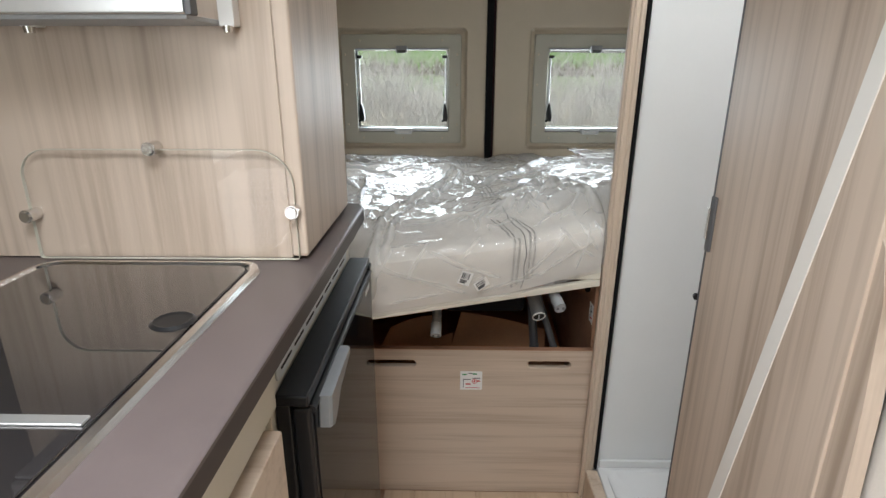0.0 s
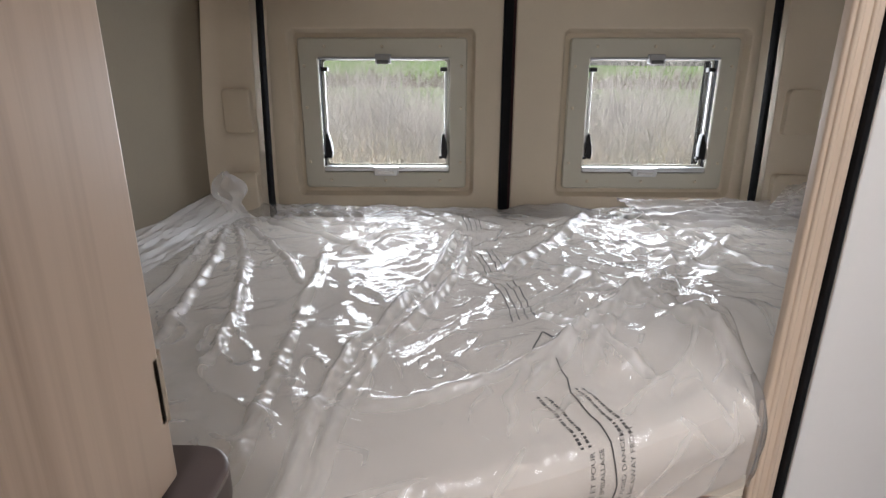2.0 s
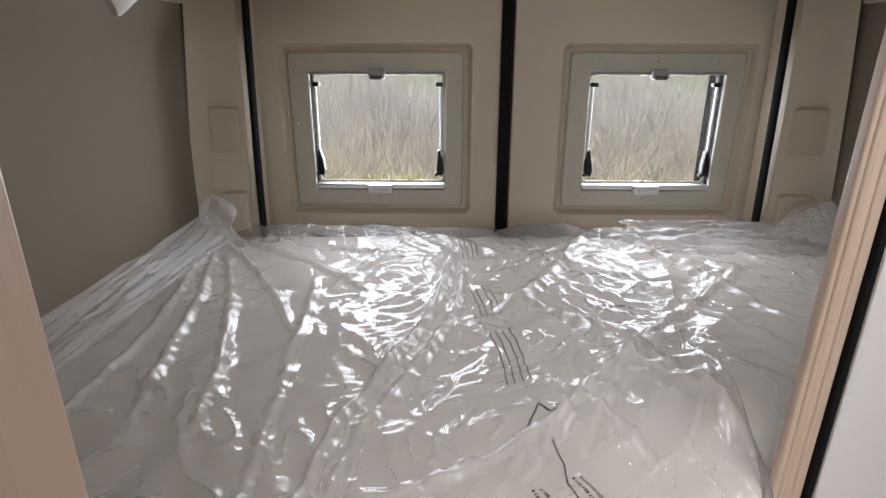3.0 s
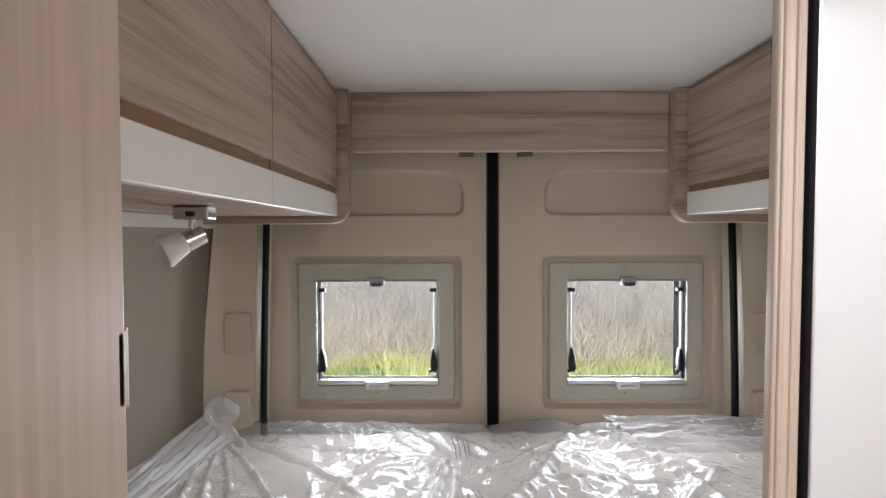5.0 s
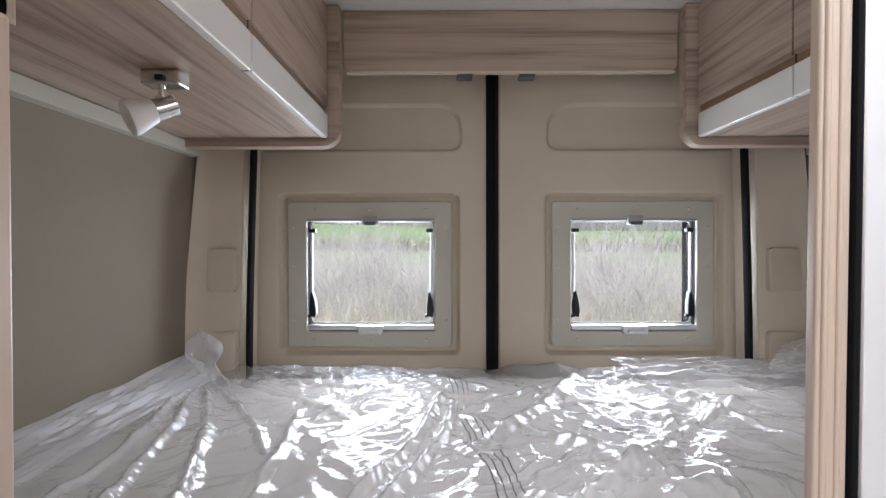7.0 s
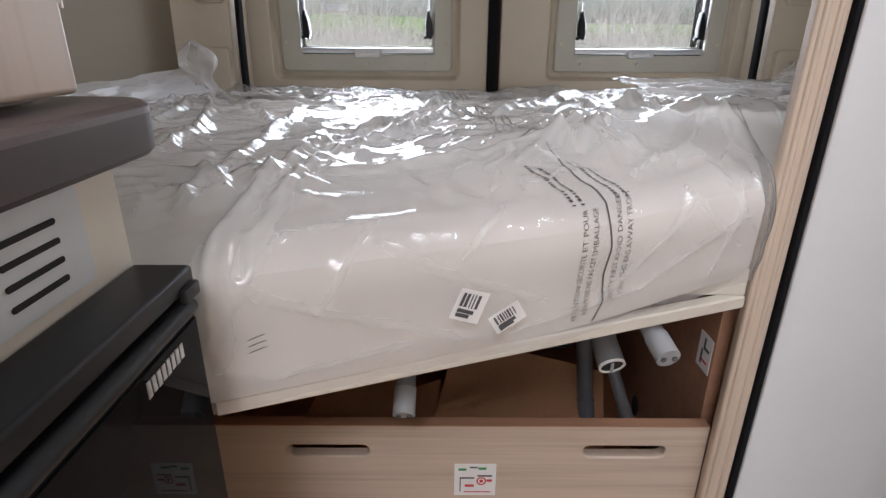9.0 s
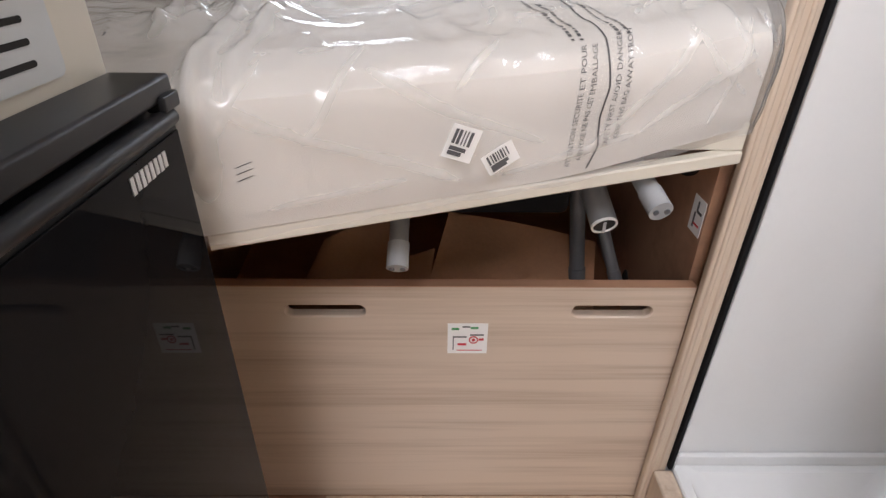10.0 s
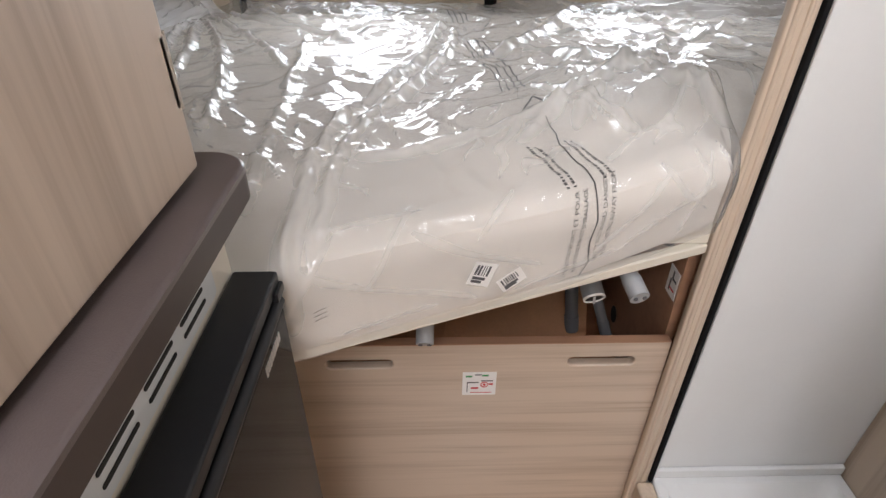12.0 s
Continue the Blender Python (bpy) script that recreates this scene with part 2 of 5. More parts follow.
# The pane's haze puts the washed-out glare of the view into the acrylic.
PANE = glass("window_acrylic", (0.95, 0.96, 0.95), 0.02, 1.10, haze=0.05)
SPLASH = glass("clear_splash_glass", (0.99, 0.99, 0.99), 0.03, 1.25)
LID = material("dark_tinted_glass_lid", (0.022, 0.020, 0.021), 0.03, vary=0.1, coat=1.0, spec=0.7)
FILM = glass("clear_polythene_film", (0.975, 0.97, 0.96), 0.12, 1.45, haze=0.27, bump=0.14)
FILM_LOOSE = glass("milky_polythene_film", (0.95, 0.95, 0.95), 0.28, 1.22, haze=0.42)


# ---- mesh helpers ----
def flatten_normals(me):
    """Normals weighted by area, so that broad faces stay flat beside their eased edges."""
    round_vertex = {}
    for p in me.polygons:
        for v in p.vertices:
            round_vertex.setdefault(v, []).append((p.normal.copy(), p.area))
    out = []
    for p in me.polygons:
        for v in p.vertices:
            total = Vector((0, 0, 0))
            for nrm, area in round_vertex[v]:
                if nrm.dot(p.normal) > 0.77:
                    total += nrm * area
            out.append(total.normalized() if total.length > 0 else p.normal.copy())
    me.normals_split_custom_set([tuple(v) for v in out])


def link(name, bm, mat, parent=None, label="", smooth=False):
    me = bpy.data.meshes.new(name)
    bmesh.ops.recalc_face_normals(bm, faces=bm.faces)
    bm.to_mesh(me)
    bm.free()
    for m in (mat if isinstance(mat, (list, tuple)) else [mat]):
        me.materials.append(m)
    if smooth:
        for p in me.polygons:
            p.use_smooth = True
        me.set_sharp_from_angle(angle=radians(38))
        if len(me.polygons) < 1500:
            flatten_normals(me)
    ob = new(name, me)
    if parent is not None:
        ob.parent = parent
        ob.matrix_parent_inverse = parent.matrix_world.inverted()
    if label:
        ob["label"] = label
    return ob


def part(name, bm, mat, parent, label="", smooth=True):
    return link(name, bm, mat, parent, label, smooth)


def thing(name, label, category, place=(0, 0, 0), group="", kind=""):
    e = new(name)
    e.empty_display_size = 0.05
    e.matrix_world = pose(*place)
    bpy.context.view_layer.update()
    return tagged(e, label, category, group, kind)


def box(x0, x1, y0, y1, z0, z1, bevel=0.0, seg=2, bm=None):
    own = bmesh.new()
    bmesh.ops.create_cube(own, size=1, matrix=Matrix.LocRotScale(((x0 + x1) / 2, (y0 + y1) / 2, (z0 + z1) / 2), None, (x1 - x0, y1 - y0, z1 - z0)))
    if bevel:
        bmesh.ops.bevel(own, geom=own.edges[:], offset=bevel, segments=seg, affect="EDGES", profile=0.5)
    return own if bm is None else join(bm, own)


def join(bm, other):
    me = bpy.data.meshes.new("tmp")
    other.to_mesh(me)
    other.free()
    bm.from_mesh(me)
    bpy.data.meshes.remove(me)
    return bm


def tube(a, b, r, r2=None, seg=16, bm=None, cap=True):
    a, b = Vector(a), Vector(b)
    own = bmesh.new()
    q = (b - a).to_track_quat("Z", "Y").to_matrix().to_4x4()
    bmesh.ops.create_cone(own, cap_ends=cap, segments=seg, radius1=r, radius2=r if r2 is None else r2, depth=(b - a).length, matrix=Matrix.Translation((a + b) / 2) @ q)
    return own if bm is None else join(bm, own)


def rr(x0, x1, z0, z1, r, n=5):
    """Points round a rectangle in x, z with rounded corners; r: one radius or four (bottom left, bottom right, top right, top left)."""
    r = (r,) * 4 if not isinstance(r, tuple) else r
    out = []
    for k, (cx, cz, sx, sz, a0) in enumerate(((x0, z0, 1, 1, 180), (x1, z0, -1, 1, 270), (x1, z1, -1, -1, 0), (x0, z1, 1, -1, 90))):
        for i in range(n + 1):
            a = radians(a0 + 90 * i / n)
            out.append((cx + sx * r[k] + r[k] * math.cos(a), cz + sz * r[k] + r[k] * math.sin(a)))
    return out


def loops(rings, close_first=False, close_last=False, bm=None):
    """A skin through rings of equal length; each ring is a list of 3D points."""
    bm = bm or bmesh.new()
    vs = [[bm.verts.new(p) for p in ring] for ring in rings]
    for a, b in zip(vs, vs[1:]):
        for i in range(len(a)):
            j = (i + 1) % len(a)
            bm.faces.new((a[i], a[j], b[j], b[i]))
    if close_first:
        bm.faces.new(vs[0])
    if close_last:
        bm.faces.new(vs[-1])
    return bm


def in_xz(pts, y):
    return [(p[0], y, p[1]) for p in pts]


def in_yz(pts, x):
    return [(x, p[0], p[1]) for p in pts]


def in_xy(pts, z):
    return [(p[0], p[1], z) for p in pts]


def board(pts_fn, pts, a, b, edge=0.002):
    """A board between two parallel planes a and b with an outline and slightly eased edges."""
    c = np.array(pts).mean(axis=0)

    def shrink(k):
        return [tuple(c + (np.array(p) - c) * (1 - k / max(1e-6, np.linalg.norm(np.array(p) - c)))) for p in pts]
    d = math.copysign(edge, b - a)
    return loops([pts_fn(shrink(edge), a), pts_fn(pts, a + d), pts_fn(pts, b - d), pts_fn(shrink(edge), b)], True, True)


def solo(name, bm, mat, label, category, kind="", group="", smooth=True):
    return tagged(link(name, bm, mat, None, "", smooth), label, category, group, kind)


# ---- the van's shell ----
CEIL_Z, WL, WR, YB, YF = 1.89, -0.90, 0.94, 3.62, -1.6
solo("floor", box(WL, WR, YF, YB, -0.05, -0.006), BROWN, "plain van floor board under the oak-look planks", "floor", "structure")
solo("ceiling", box(WL - 0.03, WR + 0.03, YF, YB, CEIL_Z, CEIL_Z + 0.05), CEIL, "plain white lined van ceiling", "ceiling", "structure")


def side_lining(sign, wall, name, label):
    """The lined flank: a shallow pressed field that curves out to the flush strip at its rear and top."""
    bm = bmesh.new()
    ny, nz = 40, 40
    grid = []
    for i in range(ny + 1):
        y = 0.8 + (3.47 - 0.8) * i / ny
        row = []
        for k in range(nz + 1):
            z = 1.62 * k / nz
            t = min(max((3.40 - y) / 0.08, 0), 1) * min(max((1.50 - z) / 0.10, 0), 1)
            t = t * t * (3 - 2 * t)
            lean = 0.05 * max(0, (z - 0.9) / 0.8) ** 1.5
            row.append(bm.verts.new((wall + sign * (0.03 * t - 0.03 - lean), y, z)))
        grid.append(row)
    for i in range(ny):
        for k in range(nz):
            bm.faces.new((grid[i][k], grid[i + 1][k], grid[i + 1][k + 1], grid[i][k + 1]))
    return solo(name, bm, FABRIC, label, "wall", "structure")


side_lining(-1, WL - 0.03, "wall_left_lining", "beige fabric-lined van side with a pressed field")
side_lining(1, WR + 0.03, "wall_right_lining", "beige fabric-lined van side beside the bed")
solo("wall_left", box(WL - 0.10, WL - 0.065, 0.75, YB, -0.05, CEIL_Z), FABRIC, "beige lined outer van side", "wall", "structure")
solo("wall_right", box(WR + 0.065, WR + 0.10, YF, YB, -0.05, CEIL_Z), FABRIC, "beige lined outer van side", "wall", "structure")
bm = box(WL - 0.10, WL - 0.06, YF, -0.85, -0.05, CEIL_Z)
box(WL - 0.10, WL - 0.06, -0.85, 0.75, 1.76, CEIL_Z, bm=bm)
solo("wall_left_front", bm, FABRIC, "beige lined van side round the sliding door opening", "wall", "structure")
bm = box(WL, WR, YF - 0.04, YF, -0.05, 0.92)
box(WL, WR, YF - 0.04, YF, 1.68, CEIL_Z, bm=bm)
box(WL, -0.7, YF - 0.04, YF, 0.92, 1.68, bm=bm)
box(0.7, WR, YF - 0.04, YF, 0.92, 1.68, bm=bm)
solo("wall_front", bm, FABRIC, "beige lined front wall round the windscreen opening", "wall", "structure")


# ---- rear doors ----
DY = 3.555


def rear_door(name, x0, x1, wx0, wx1, label, mirror):
    root = thing(name, label, "door", ((x0 + x1) / 2, DY, 0.4), kind="structure")
    n = 6
    # moulded inner panel, with a sunk field round the window
    f = (wx0 - 0.083, wx1 + 0.076, 0.898, 1.402)
    hole = (wx0 - 0.004, wx1 + 0.004, 0.966, 1.326)
    rings = [
        in_xz(rr(x0, x1, 0.40, 1.47, 0.001, n), DY + 0.05),
        in_xz(rr(x0, x1, 0.40, 1.47, 0.001, n), DY + 0.004),
        in_xz(rr(x0 + 0.004, x1 - 0.004, 0.404, 1.47, 0.001, n), DY),
        in_xz(rr(f[0] - 0.010, f[1] + 0.010, f[2] - 0.010, f[3] + 0.010, 0.026, n), DY),
        in_xz(rr(f[0] - 0.004, f[1] + 0.004, f[2] - 0.004, f[3] + 0.004, 0.022, n), DY + 0.003),
        in_xz(rr(f[0] + 0.006, f[1] - 0.006, f[2] + 0.006, f[3] - 0.006, 0.016, n), DY + 0.030),
        in_xz(rr(f[0] + 0.016, f[1] - 0.016, f[2] + 0.016, f[3] - 0.016, 0.012, n), DY + 0.034),
        in_xz(rr(hole[0] - 0.02, hole[1] + 0.02, hole[2] - 0.02, hole[3] + 0.02, 0.01, n), DY + 0.035),
        in_xz(rr(hole[0] - 0.02, hole[1] + 0.02, hole[2] - 0.02, hole[3] + 0.02, 0.01, n), DY + 0.05),
    ]
    part("lower_panel", loops(rings), CREAM, root)
    ux0, ux1 = (x0 + 0.02, -0.092) if not mirror else (0.178, x1 - 0.02)
    rad = (0.02, 0.03, 0.075, 0.02) if not mirror else (0.03, 0.02, 0.02, 0.075)
    big = tuple(a + 0.006 for a in rad)
    rings = [
        in_xz(rr(x0, x1, 1.47, 1.88, 0.001, n), DY + 0.05),
        in_xz(rr(x0, x1, 1.47, 1.88, 0.001, n), DY + 0.004),
        in_xz(rr(x0 + 0.004, x1 - 0.004, 1.47, 1.876, 0.001, n), DY),
        in_xz(rr(ux0 - 0.006, ux1 + 0.006, 1.534, 1.690, big, n), DY),
        in_xz(rr(ux0, ux1, 1.540, 1.684, rad, n), DY + 0.004),
        in_xz(rr(ux0 + 0.006, ux1 - 0.006, 1.546, 1.678, rad, n), DY + 0.020),
        in_xz(rr(ux0 + 0.03, ux1 - 0.03, 1.57, 1.654, 0.01, n), DY + 0.021),
    ]
    part("upper_panel", loops(rings, close_last=True), CREAM, root, "cream moulded panel with a sunk rounded field")
    # window surround
    o = (f[0] + 0.020, f[1] - 0.020, f[2] + 0.020, f[3] - 0.020)
    rings = [
        in_xz(rr(*o, 0.012, n), DY + 0.034),
        in_xz(rr(*o, 0.012, n), DY + 0.020),
        in_xz(rr(o[0] + 0.004, o[1] - 0.004, o[2] + 0.004, o[3] - 0.004, 0.010, n), DY + 0.016),
        in_xz(rr(hole[0], hole[1], hole[2], hole[3], 0.006, n), DY + 0.016),
        in_xz(rr(hole[0] + 0.003, hole[1] - 0.003, hole[2] + 0.003, hole[3] - 0.003, 0.006, n), DY + 0.019),
        in_xz(rr(hole[0] + 0.003, hole[1] - 0.003, hole[2] + 0.003, hole[3] - 0.003, 0.006, n), DY + 0.030),
    ]
    frame_ob = part("window_frame", loops(rings), FRAME, root, "grey-cream plastic window surround held by screws")
    for sx in (0.16, 0.5, 0.84):
        for sz in (o[3] - 0.026, o[2] + 0.024):
            x = o[0] + (o[1] - o[0]) * sx
            part("screw", tube((x, DY + 0.016, sz), (x, DY + 0.012, sz), 0.005, 0.0035, 10), CREAM_PALE, frame_ob)
    for sz in (0.18, 0.55, 0.82):
        for x in (o[0] + 0.018, o[1] - 0.018):
            z = o[2] + (o[3] - o[2]) * sz
            part("screw", tube((x, DY + 0.016, z), (x, DY + 0.012, z), 0.005, 0.0035, 10), CREAM_PALE, frame_ob)
    deep = [in_xz(rr(hole[0] + d, hole[1] - d, hole[2] + d, hole[3] - d, 0.006, n), DY + e) for d, e in ((0.001, 0.0305), (0.004, 0.0305), (0.004, 0.085), (0.001, 0.085))]
    part("window_seal", loops(deep), RUBBER, root, "black rubber seal round the pane")
    # acrylic pane
    p = part("pane", box(wx0 - 0.004, wx1 + 0.004, DY + 0.062, DY + 0.066, 0.968, 1.324), PANE, root, "clear acrylic window pane")
    p.visible_shadow = False
    # white moulded edge of the pane
    rings = [in_xz(rr(wx0, wx1, 0.972, 1.322, 0.012, n), DY + 0.053), in_xz(rr(wx0 + 0.007, wx1 - 0.007, 0.992, 1.316, 0.010, n), DY + 0.053),
             in_xz(rr(wx0 + 0.0073, wx1 - 0.0073, 0.9923, 1.3157, 0.010, n), DY + 0.056)]
    part("pane_edge", loops(rings), FRAME, root, "pale edge of the pane")
    # bottom rail with latch, top clip
    rail = part("bottom_rail", box(wx0, wx1, DY + 0.014, DY + 0.040, 0.972, 0.988, 0.004), ALU, root, "pale aluminium rail")
    cx = (wx0 + wx1) / 2
    pts = rr(cx - 0.040, cx + 0.040, 0.960, 0.988, (0.008, 0.008, 0.003, 0.003), 4)
    part("latch", board(in_xz, pts, DY - 0.004, DY + 0.016, 0.003), ALU, rail)
    part("latch_grip", box(cx - 0.026, cx + 0.026, DY - 0.012, DY - 0.002, 0.966, 0.975, 0.003), ROPE, rail)
    top = part("top_rail", box(wx0, wx1, DY + 0.012, DY + 0.03, 1.318, 1.325, 0.002), GREYP, root)
    part("clip", box(cx - 0.024, cx + 0.024, DY - 0.004, DY + 0.02, 1.306, 1.334, 0.003), GREYP, top, "grey plastic blind clip")
    part("clip_tongue", box(cx - 0.018, cx + 0.018, DY - 0.008, DY - 0.002, 1.304, 1.316, 0.002), GREY_DARK, top)
    # window stays
    for x, s in ((wx0 + 0.016, 1), (wx1 - 0.016, -1)):
        stay = part("window_stay", tube((x - s * 0.005, DY + 0.034, 1.045), (x - s * 0.005, DY + 0.034, 1.292), 0.0045, seg=10), ALU, root, "silver window stay with black ends")
        part("stay_top", box(x - 0.012, x + 0.010, DY + 0.022, DY + 0.046, 1.283, 1.296, 0.003), BLACK, stay)
        pts = [(x - 0.009, 1.018), (x + 0.008, 1.012), (x + 0.013, 1.03), (x + 0.009, 1.065), (x, 1.095), (x - 0.006, 1.09), (x - 0.011, 1.05)]
        part("stay_knob", board(in_xz, [(q[0], q[1]) for q in pts], DY + 0.016, DY + 0.042, 0.003), BLACK, stay)
        part("stay_hook", box(x - 0.016, x - 0.004, DY + 0.018, DY + 0.036, 1.012, 1.022, 0.003), BLACK, stay)
    return root


rear_door("door_1", -0.745, -0.012, -0.583, -0.177, "cream moulded rear van door with a hinged window", False)
rear_door("door_2", 0.024, 0.785, 0.257, 0.653, "cream moulded rear van door with a hinged window", True)
solo("door_gap_seal", board(in_xz, rr(-0.014, 0.014, 0.4, 1.88, 0.004, 3), DY - 0.012, DY + 0.03, 0.002), RUBBER, "black rubber seal between the two rear doors", "door seal", "structure")
solo("door_gap_edge", box(0.0145, 0.0235, DY - 0.004, DY + 0.03, 0.4, 1.88, 0.002), MAROON, "dark maroon painted edge of the rear door", "trim", "structure")
solo("backstop", box(WL - 0.08, WR + 0.08, YB + 0.09, YB + 0.10, -0.05, 0.93), DARKHOLE, "dark inner skin of the van tail below the windows", "wall", "structure")
bm = box(WL - 0.08, WR + 0.08, YB + 0.09, YB + 0.10, 1.37, CEIL_Z + 0.05)
for a, b in ((WL - 0.08, -0.60), (-0.16, 0.24), (0.67, WR + 0.08)):
    box(a, b, YB + 0.09, YB + 0.10, 0.93, 1.37, bm=bm)
solo("tail_skin", bm, DARKHOLE, "dark outer skin of the van tail round the windows", "wall", "structure")


def corner_post(name, xs, xw, sign, label):
    """Cream moulded rear corner trim, with two shallow pressed fields, and the door seal along its inner edge."""
    bm = bmesh.new()
    prof = [(xs, 3.545), (xs - sign * 0.012, 3.50), (xs - sign * 0.02, 3.455), (xs - sign * 0.06, 3.447), (xs - sign * 0.115, 3.44), (xs - sign * 0.15, 3.425), (xs - sign * 0.172, 3.41), (xs - sign * 0.176, 3.43), (xs - sign * 0.19, 3.48)]
    rows = []
    for k in range(31):
        z = 0.3 + 1.25 * k / 30
        lean = 0.06 * max(0, (z - 0.9) / 0.7) ** 1.3
        rows.append([bm.verts.new((x + sign * lean * (0.3 if i < 3 else 0.3 + 0.7 * min(1, (i - 2) / 4)), y, z)) for i, (x, y) in enumerate(prof)])
    for a, b in zip(rows, rows[1:]):
        for i in range(len(prof) - 1):
            bm.faces.new((a[i], a[i + 1], b[i + 1], b[i]))
    root = solo(name, bm, CREAM, label, "trim", "structure")
    for z0, z1 in ((1.105, 1.235), (0.86, 0.99)):
        x0, x1 = (-0.842, -0.757) if sign > 0 else (0.800, 0.905)
        y = 3.440
        rings = [in_xz(rr(x0, x1, z0, z1, 0.014, 5), y + 0.012), in_xz(rr(x0 + 0.002, x1 - 0.002, z0 + 0.002, z1 - 0.002, 0.013, 5), y - 0.008), in_xz(rr(x0 + 0.006, x1 - 0.006, z0 + 0.006, z1 - 0.006, 0.012, 5), y - 0.011)]
        part("pressed_field", loops(rings, close_last=True), CREAM, root)
    bm = bmesh.new()
    ring = []
    for k in range(21):
        z = 0.35 + 1.25 * k / 20
        lean = sign * 0.02 * max(0, (z - 0.9) / 0.7) ** 1.3
        ring.append([(xs + lean + 0.010 * math.cos(a) + sign * 0.006, 3.462 + 0.014 * math.sin(a), z) for a in [2 * math.pi * i / 10 for i in range(10)]])
    part("seal", loops(ring), RUBBER, root, "black rubber door seal")
    return root


corner_post("corner_trim_left", -0.735, WL, 1, "cream moulded corner trim with pressed fields and black seal")
corner_post("corner_trim_right", 0.765, WR, -1, "cream moulded corner trim with pressed fields and black seal")


# ---- overhead lockers ----
def locker_row(name, sign, face, wall, y0, y1, seams, label):
    root = thing(name, label, "cabinet", ((face + wall) / 2, (y0 + y1) / 2, 1.53))
    a, b = sorted((face + sign * 0.018, wall))
    part("body", box(a, b, y0, y1, 1.531, CEIL_Z - 0.002, 0.001), OAK_LOCKER_DIM, root, "oak-look underside and carcass")
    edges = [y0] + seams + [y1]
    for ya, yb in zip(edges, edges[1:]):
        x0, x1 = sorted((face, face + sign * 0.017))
        d = part("door", box(x0, x1, ya + 0.0026, yb - 0.0026, 1.612, CEIL_Z - 0.012, 0.0015), OAK_LOCKER_DIM, root, "oak-look locker door")
        g0, g1 = sorted((face + sign * 0.007, face + sign * 0.017))
        part("groove", box(g0, g1, ya + 0.0026, yb - 0.0026, 1.594, 1.611), BRONZE, d, "bronze finger groove")
        if ya > y0:
            # Near-black strip stands in for the shade inside the door gap.
            part("seam_shade", box(g0, g1, ya - 0.0025, ya + 0.0025, 1.531, CEIL_Z - 0.013), DARKHOLE, root, "dark strip for the shade between two doors")
        w = part("lower_panel", box(x0, x1, ya + 0.0026, yb - 0.0026, 1.530, 1.593, 0.003, 3), WHITE, root, "white laminate lower panel")
    return root


locker_row("overhead_locker_row", -1, -0.456, -0.88, 2.125, 3.30, [2.728], "oak and white overhead lockers above the bed")
locker_row("overhead_locker_row", 1, 0.530, 0.92, 2.46, 3.30, [2.90], "oak and white overhead lockers above the bed")


def locker_end(sign, face, wall, label):
    x_in = face + (0.030 if sign < 0 else -0.030)
    x0, x1 = sorted((x_in, wall))
    rad = (0.005, 0.05, 0.004, 0.004) if sign < 0 else (0.05, 0.005, 0.004, 0.004)
    pts = rr(x0, x1, 1.508, CEIL_Z - 0.002, rad, 6)
    return solo("locker_end_panel", board(in_xz, pts, 3.304, 3.350, 0.003), OAK_BEAM_DIM, label, "panel", group="locker end panels")


locker_end(-1, -0.456, -0.86, "oak-look end panel with a rounded lower corner")
locker_end(1, 0.530, 0.90, "oak-look end panel with a rounded lower corner")
pts = rr(-0.424, 0.498, 1.722, CEIL_Z - 0.002, (0.02, 0.02, 0.002, 0.002), 5)
solo("rear_beam", board(in_xz, pts, 3.345, 3.363, 0.003), OAK_BEAM_DIM, "oak-look pelmet board above the rear doors", "pelmet")
pts = rr(-0.415, 0.490, 1.7165, 1.7215, (0.002, 0.002, 0.001, 0.001), 3)
beam_edge = solo("pelmet_edge", board(in_xz, pts, 3.3435, 3.362, 0.001), CREAM_PALE, "pale edging strip under the pelmet", "trim", "structure")
for x in (-0.088, 0.085):
    solo("door_catch", box(x - 0.022, x + 0.022, 3.352, 3.39, 1.707, 1.7163, 0.002), GREY_DARK, "small dark catch under the pelmet", "catch", group="pelmet catches")
solo("light_strip", box(-0.872, -0.842, 2.13, 3.40, 1.497, 1.530, 0.003), FRAME, "pale grey trim strip under the lockers", "trim", "structure")
solo("light_strip", box(0.884, 0.910, 2.46, 3.40, 1.497, 1.530, 0.003), FRAME, "pale grey trim strip under the lockers", "trim", "structure")

# reading lamp
lamp = thing("reading_lamp", "chrome reading spotlight with a frosted white shade under the locker", "lamp", (-0.60, 2.735, 1.531))
part("base", box(-0.632, -0.568, 2.712, 2.750, 1.506, 1.5305, 0.004, 3), CHROME, lamp, "brushed steel mounting block")
part("switch", box(-0.606, -0.592, 2.706, 2.713, 1.511, 1.520, 0.002), BLACK, lamp)
part("stem", tube((-0.606, 2.731, 1.508), (-0.606, 2.731, 1.482), 0.0055), CHROME, lamp)
part("elbow", tube((-0.606, 2.722, 1.479), (-0.606, 2.742, 1.479), 0.011), CHROME, lamp)
tip, root_p = Vector((-0.655, 2.688, 1.440)), Vector((-0.590, 2.742, 1.479))
axis = (tip - root_p).normalized()
part("socket", tube(root_p, root_p + axis * 0.034, 0.017, 0.019), CHROME, lamp, "chrome lamp socket")
q = axis.to_track_quat("Z", "Y").to_matrix()
prof = [(0.030, 0.0165), (0.038, 0.0200), (0.052, 0.0245), (0.070, 0.0300), (0.076, 0.0290), (0.077, 0.023), (0.070, 0.012)]
rings = [[tuple(root_p + q @ Vector((r * math.cos(t), r * math.sin(t), h))) for t in [2 * math.pi * i / 24 for i in range(24)]] for h, r in prof]
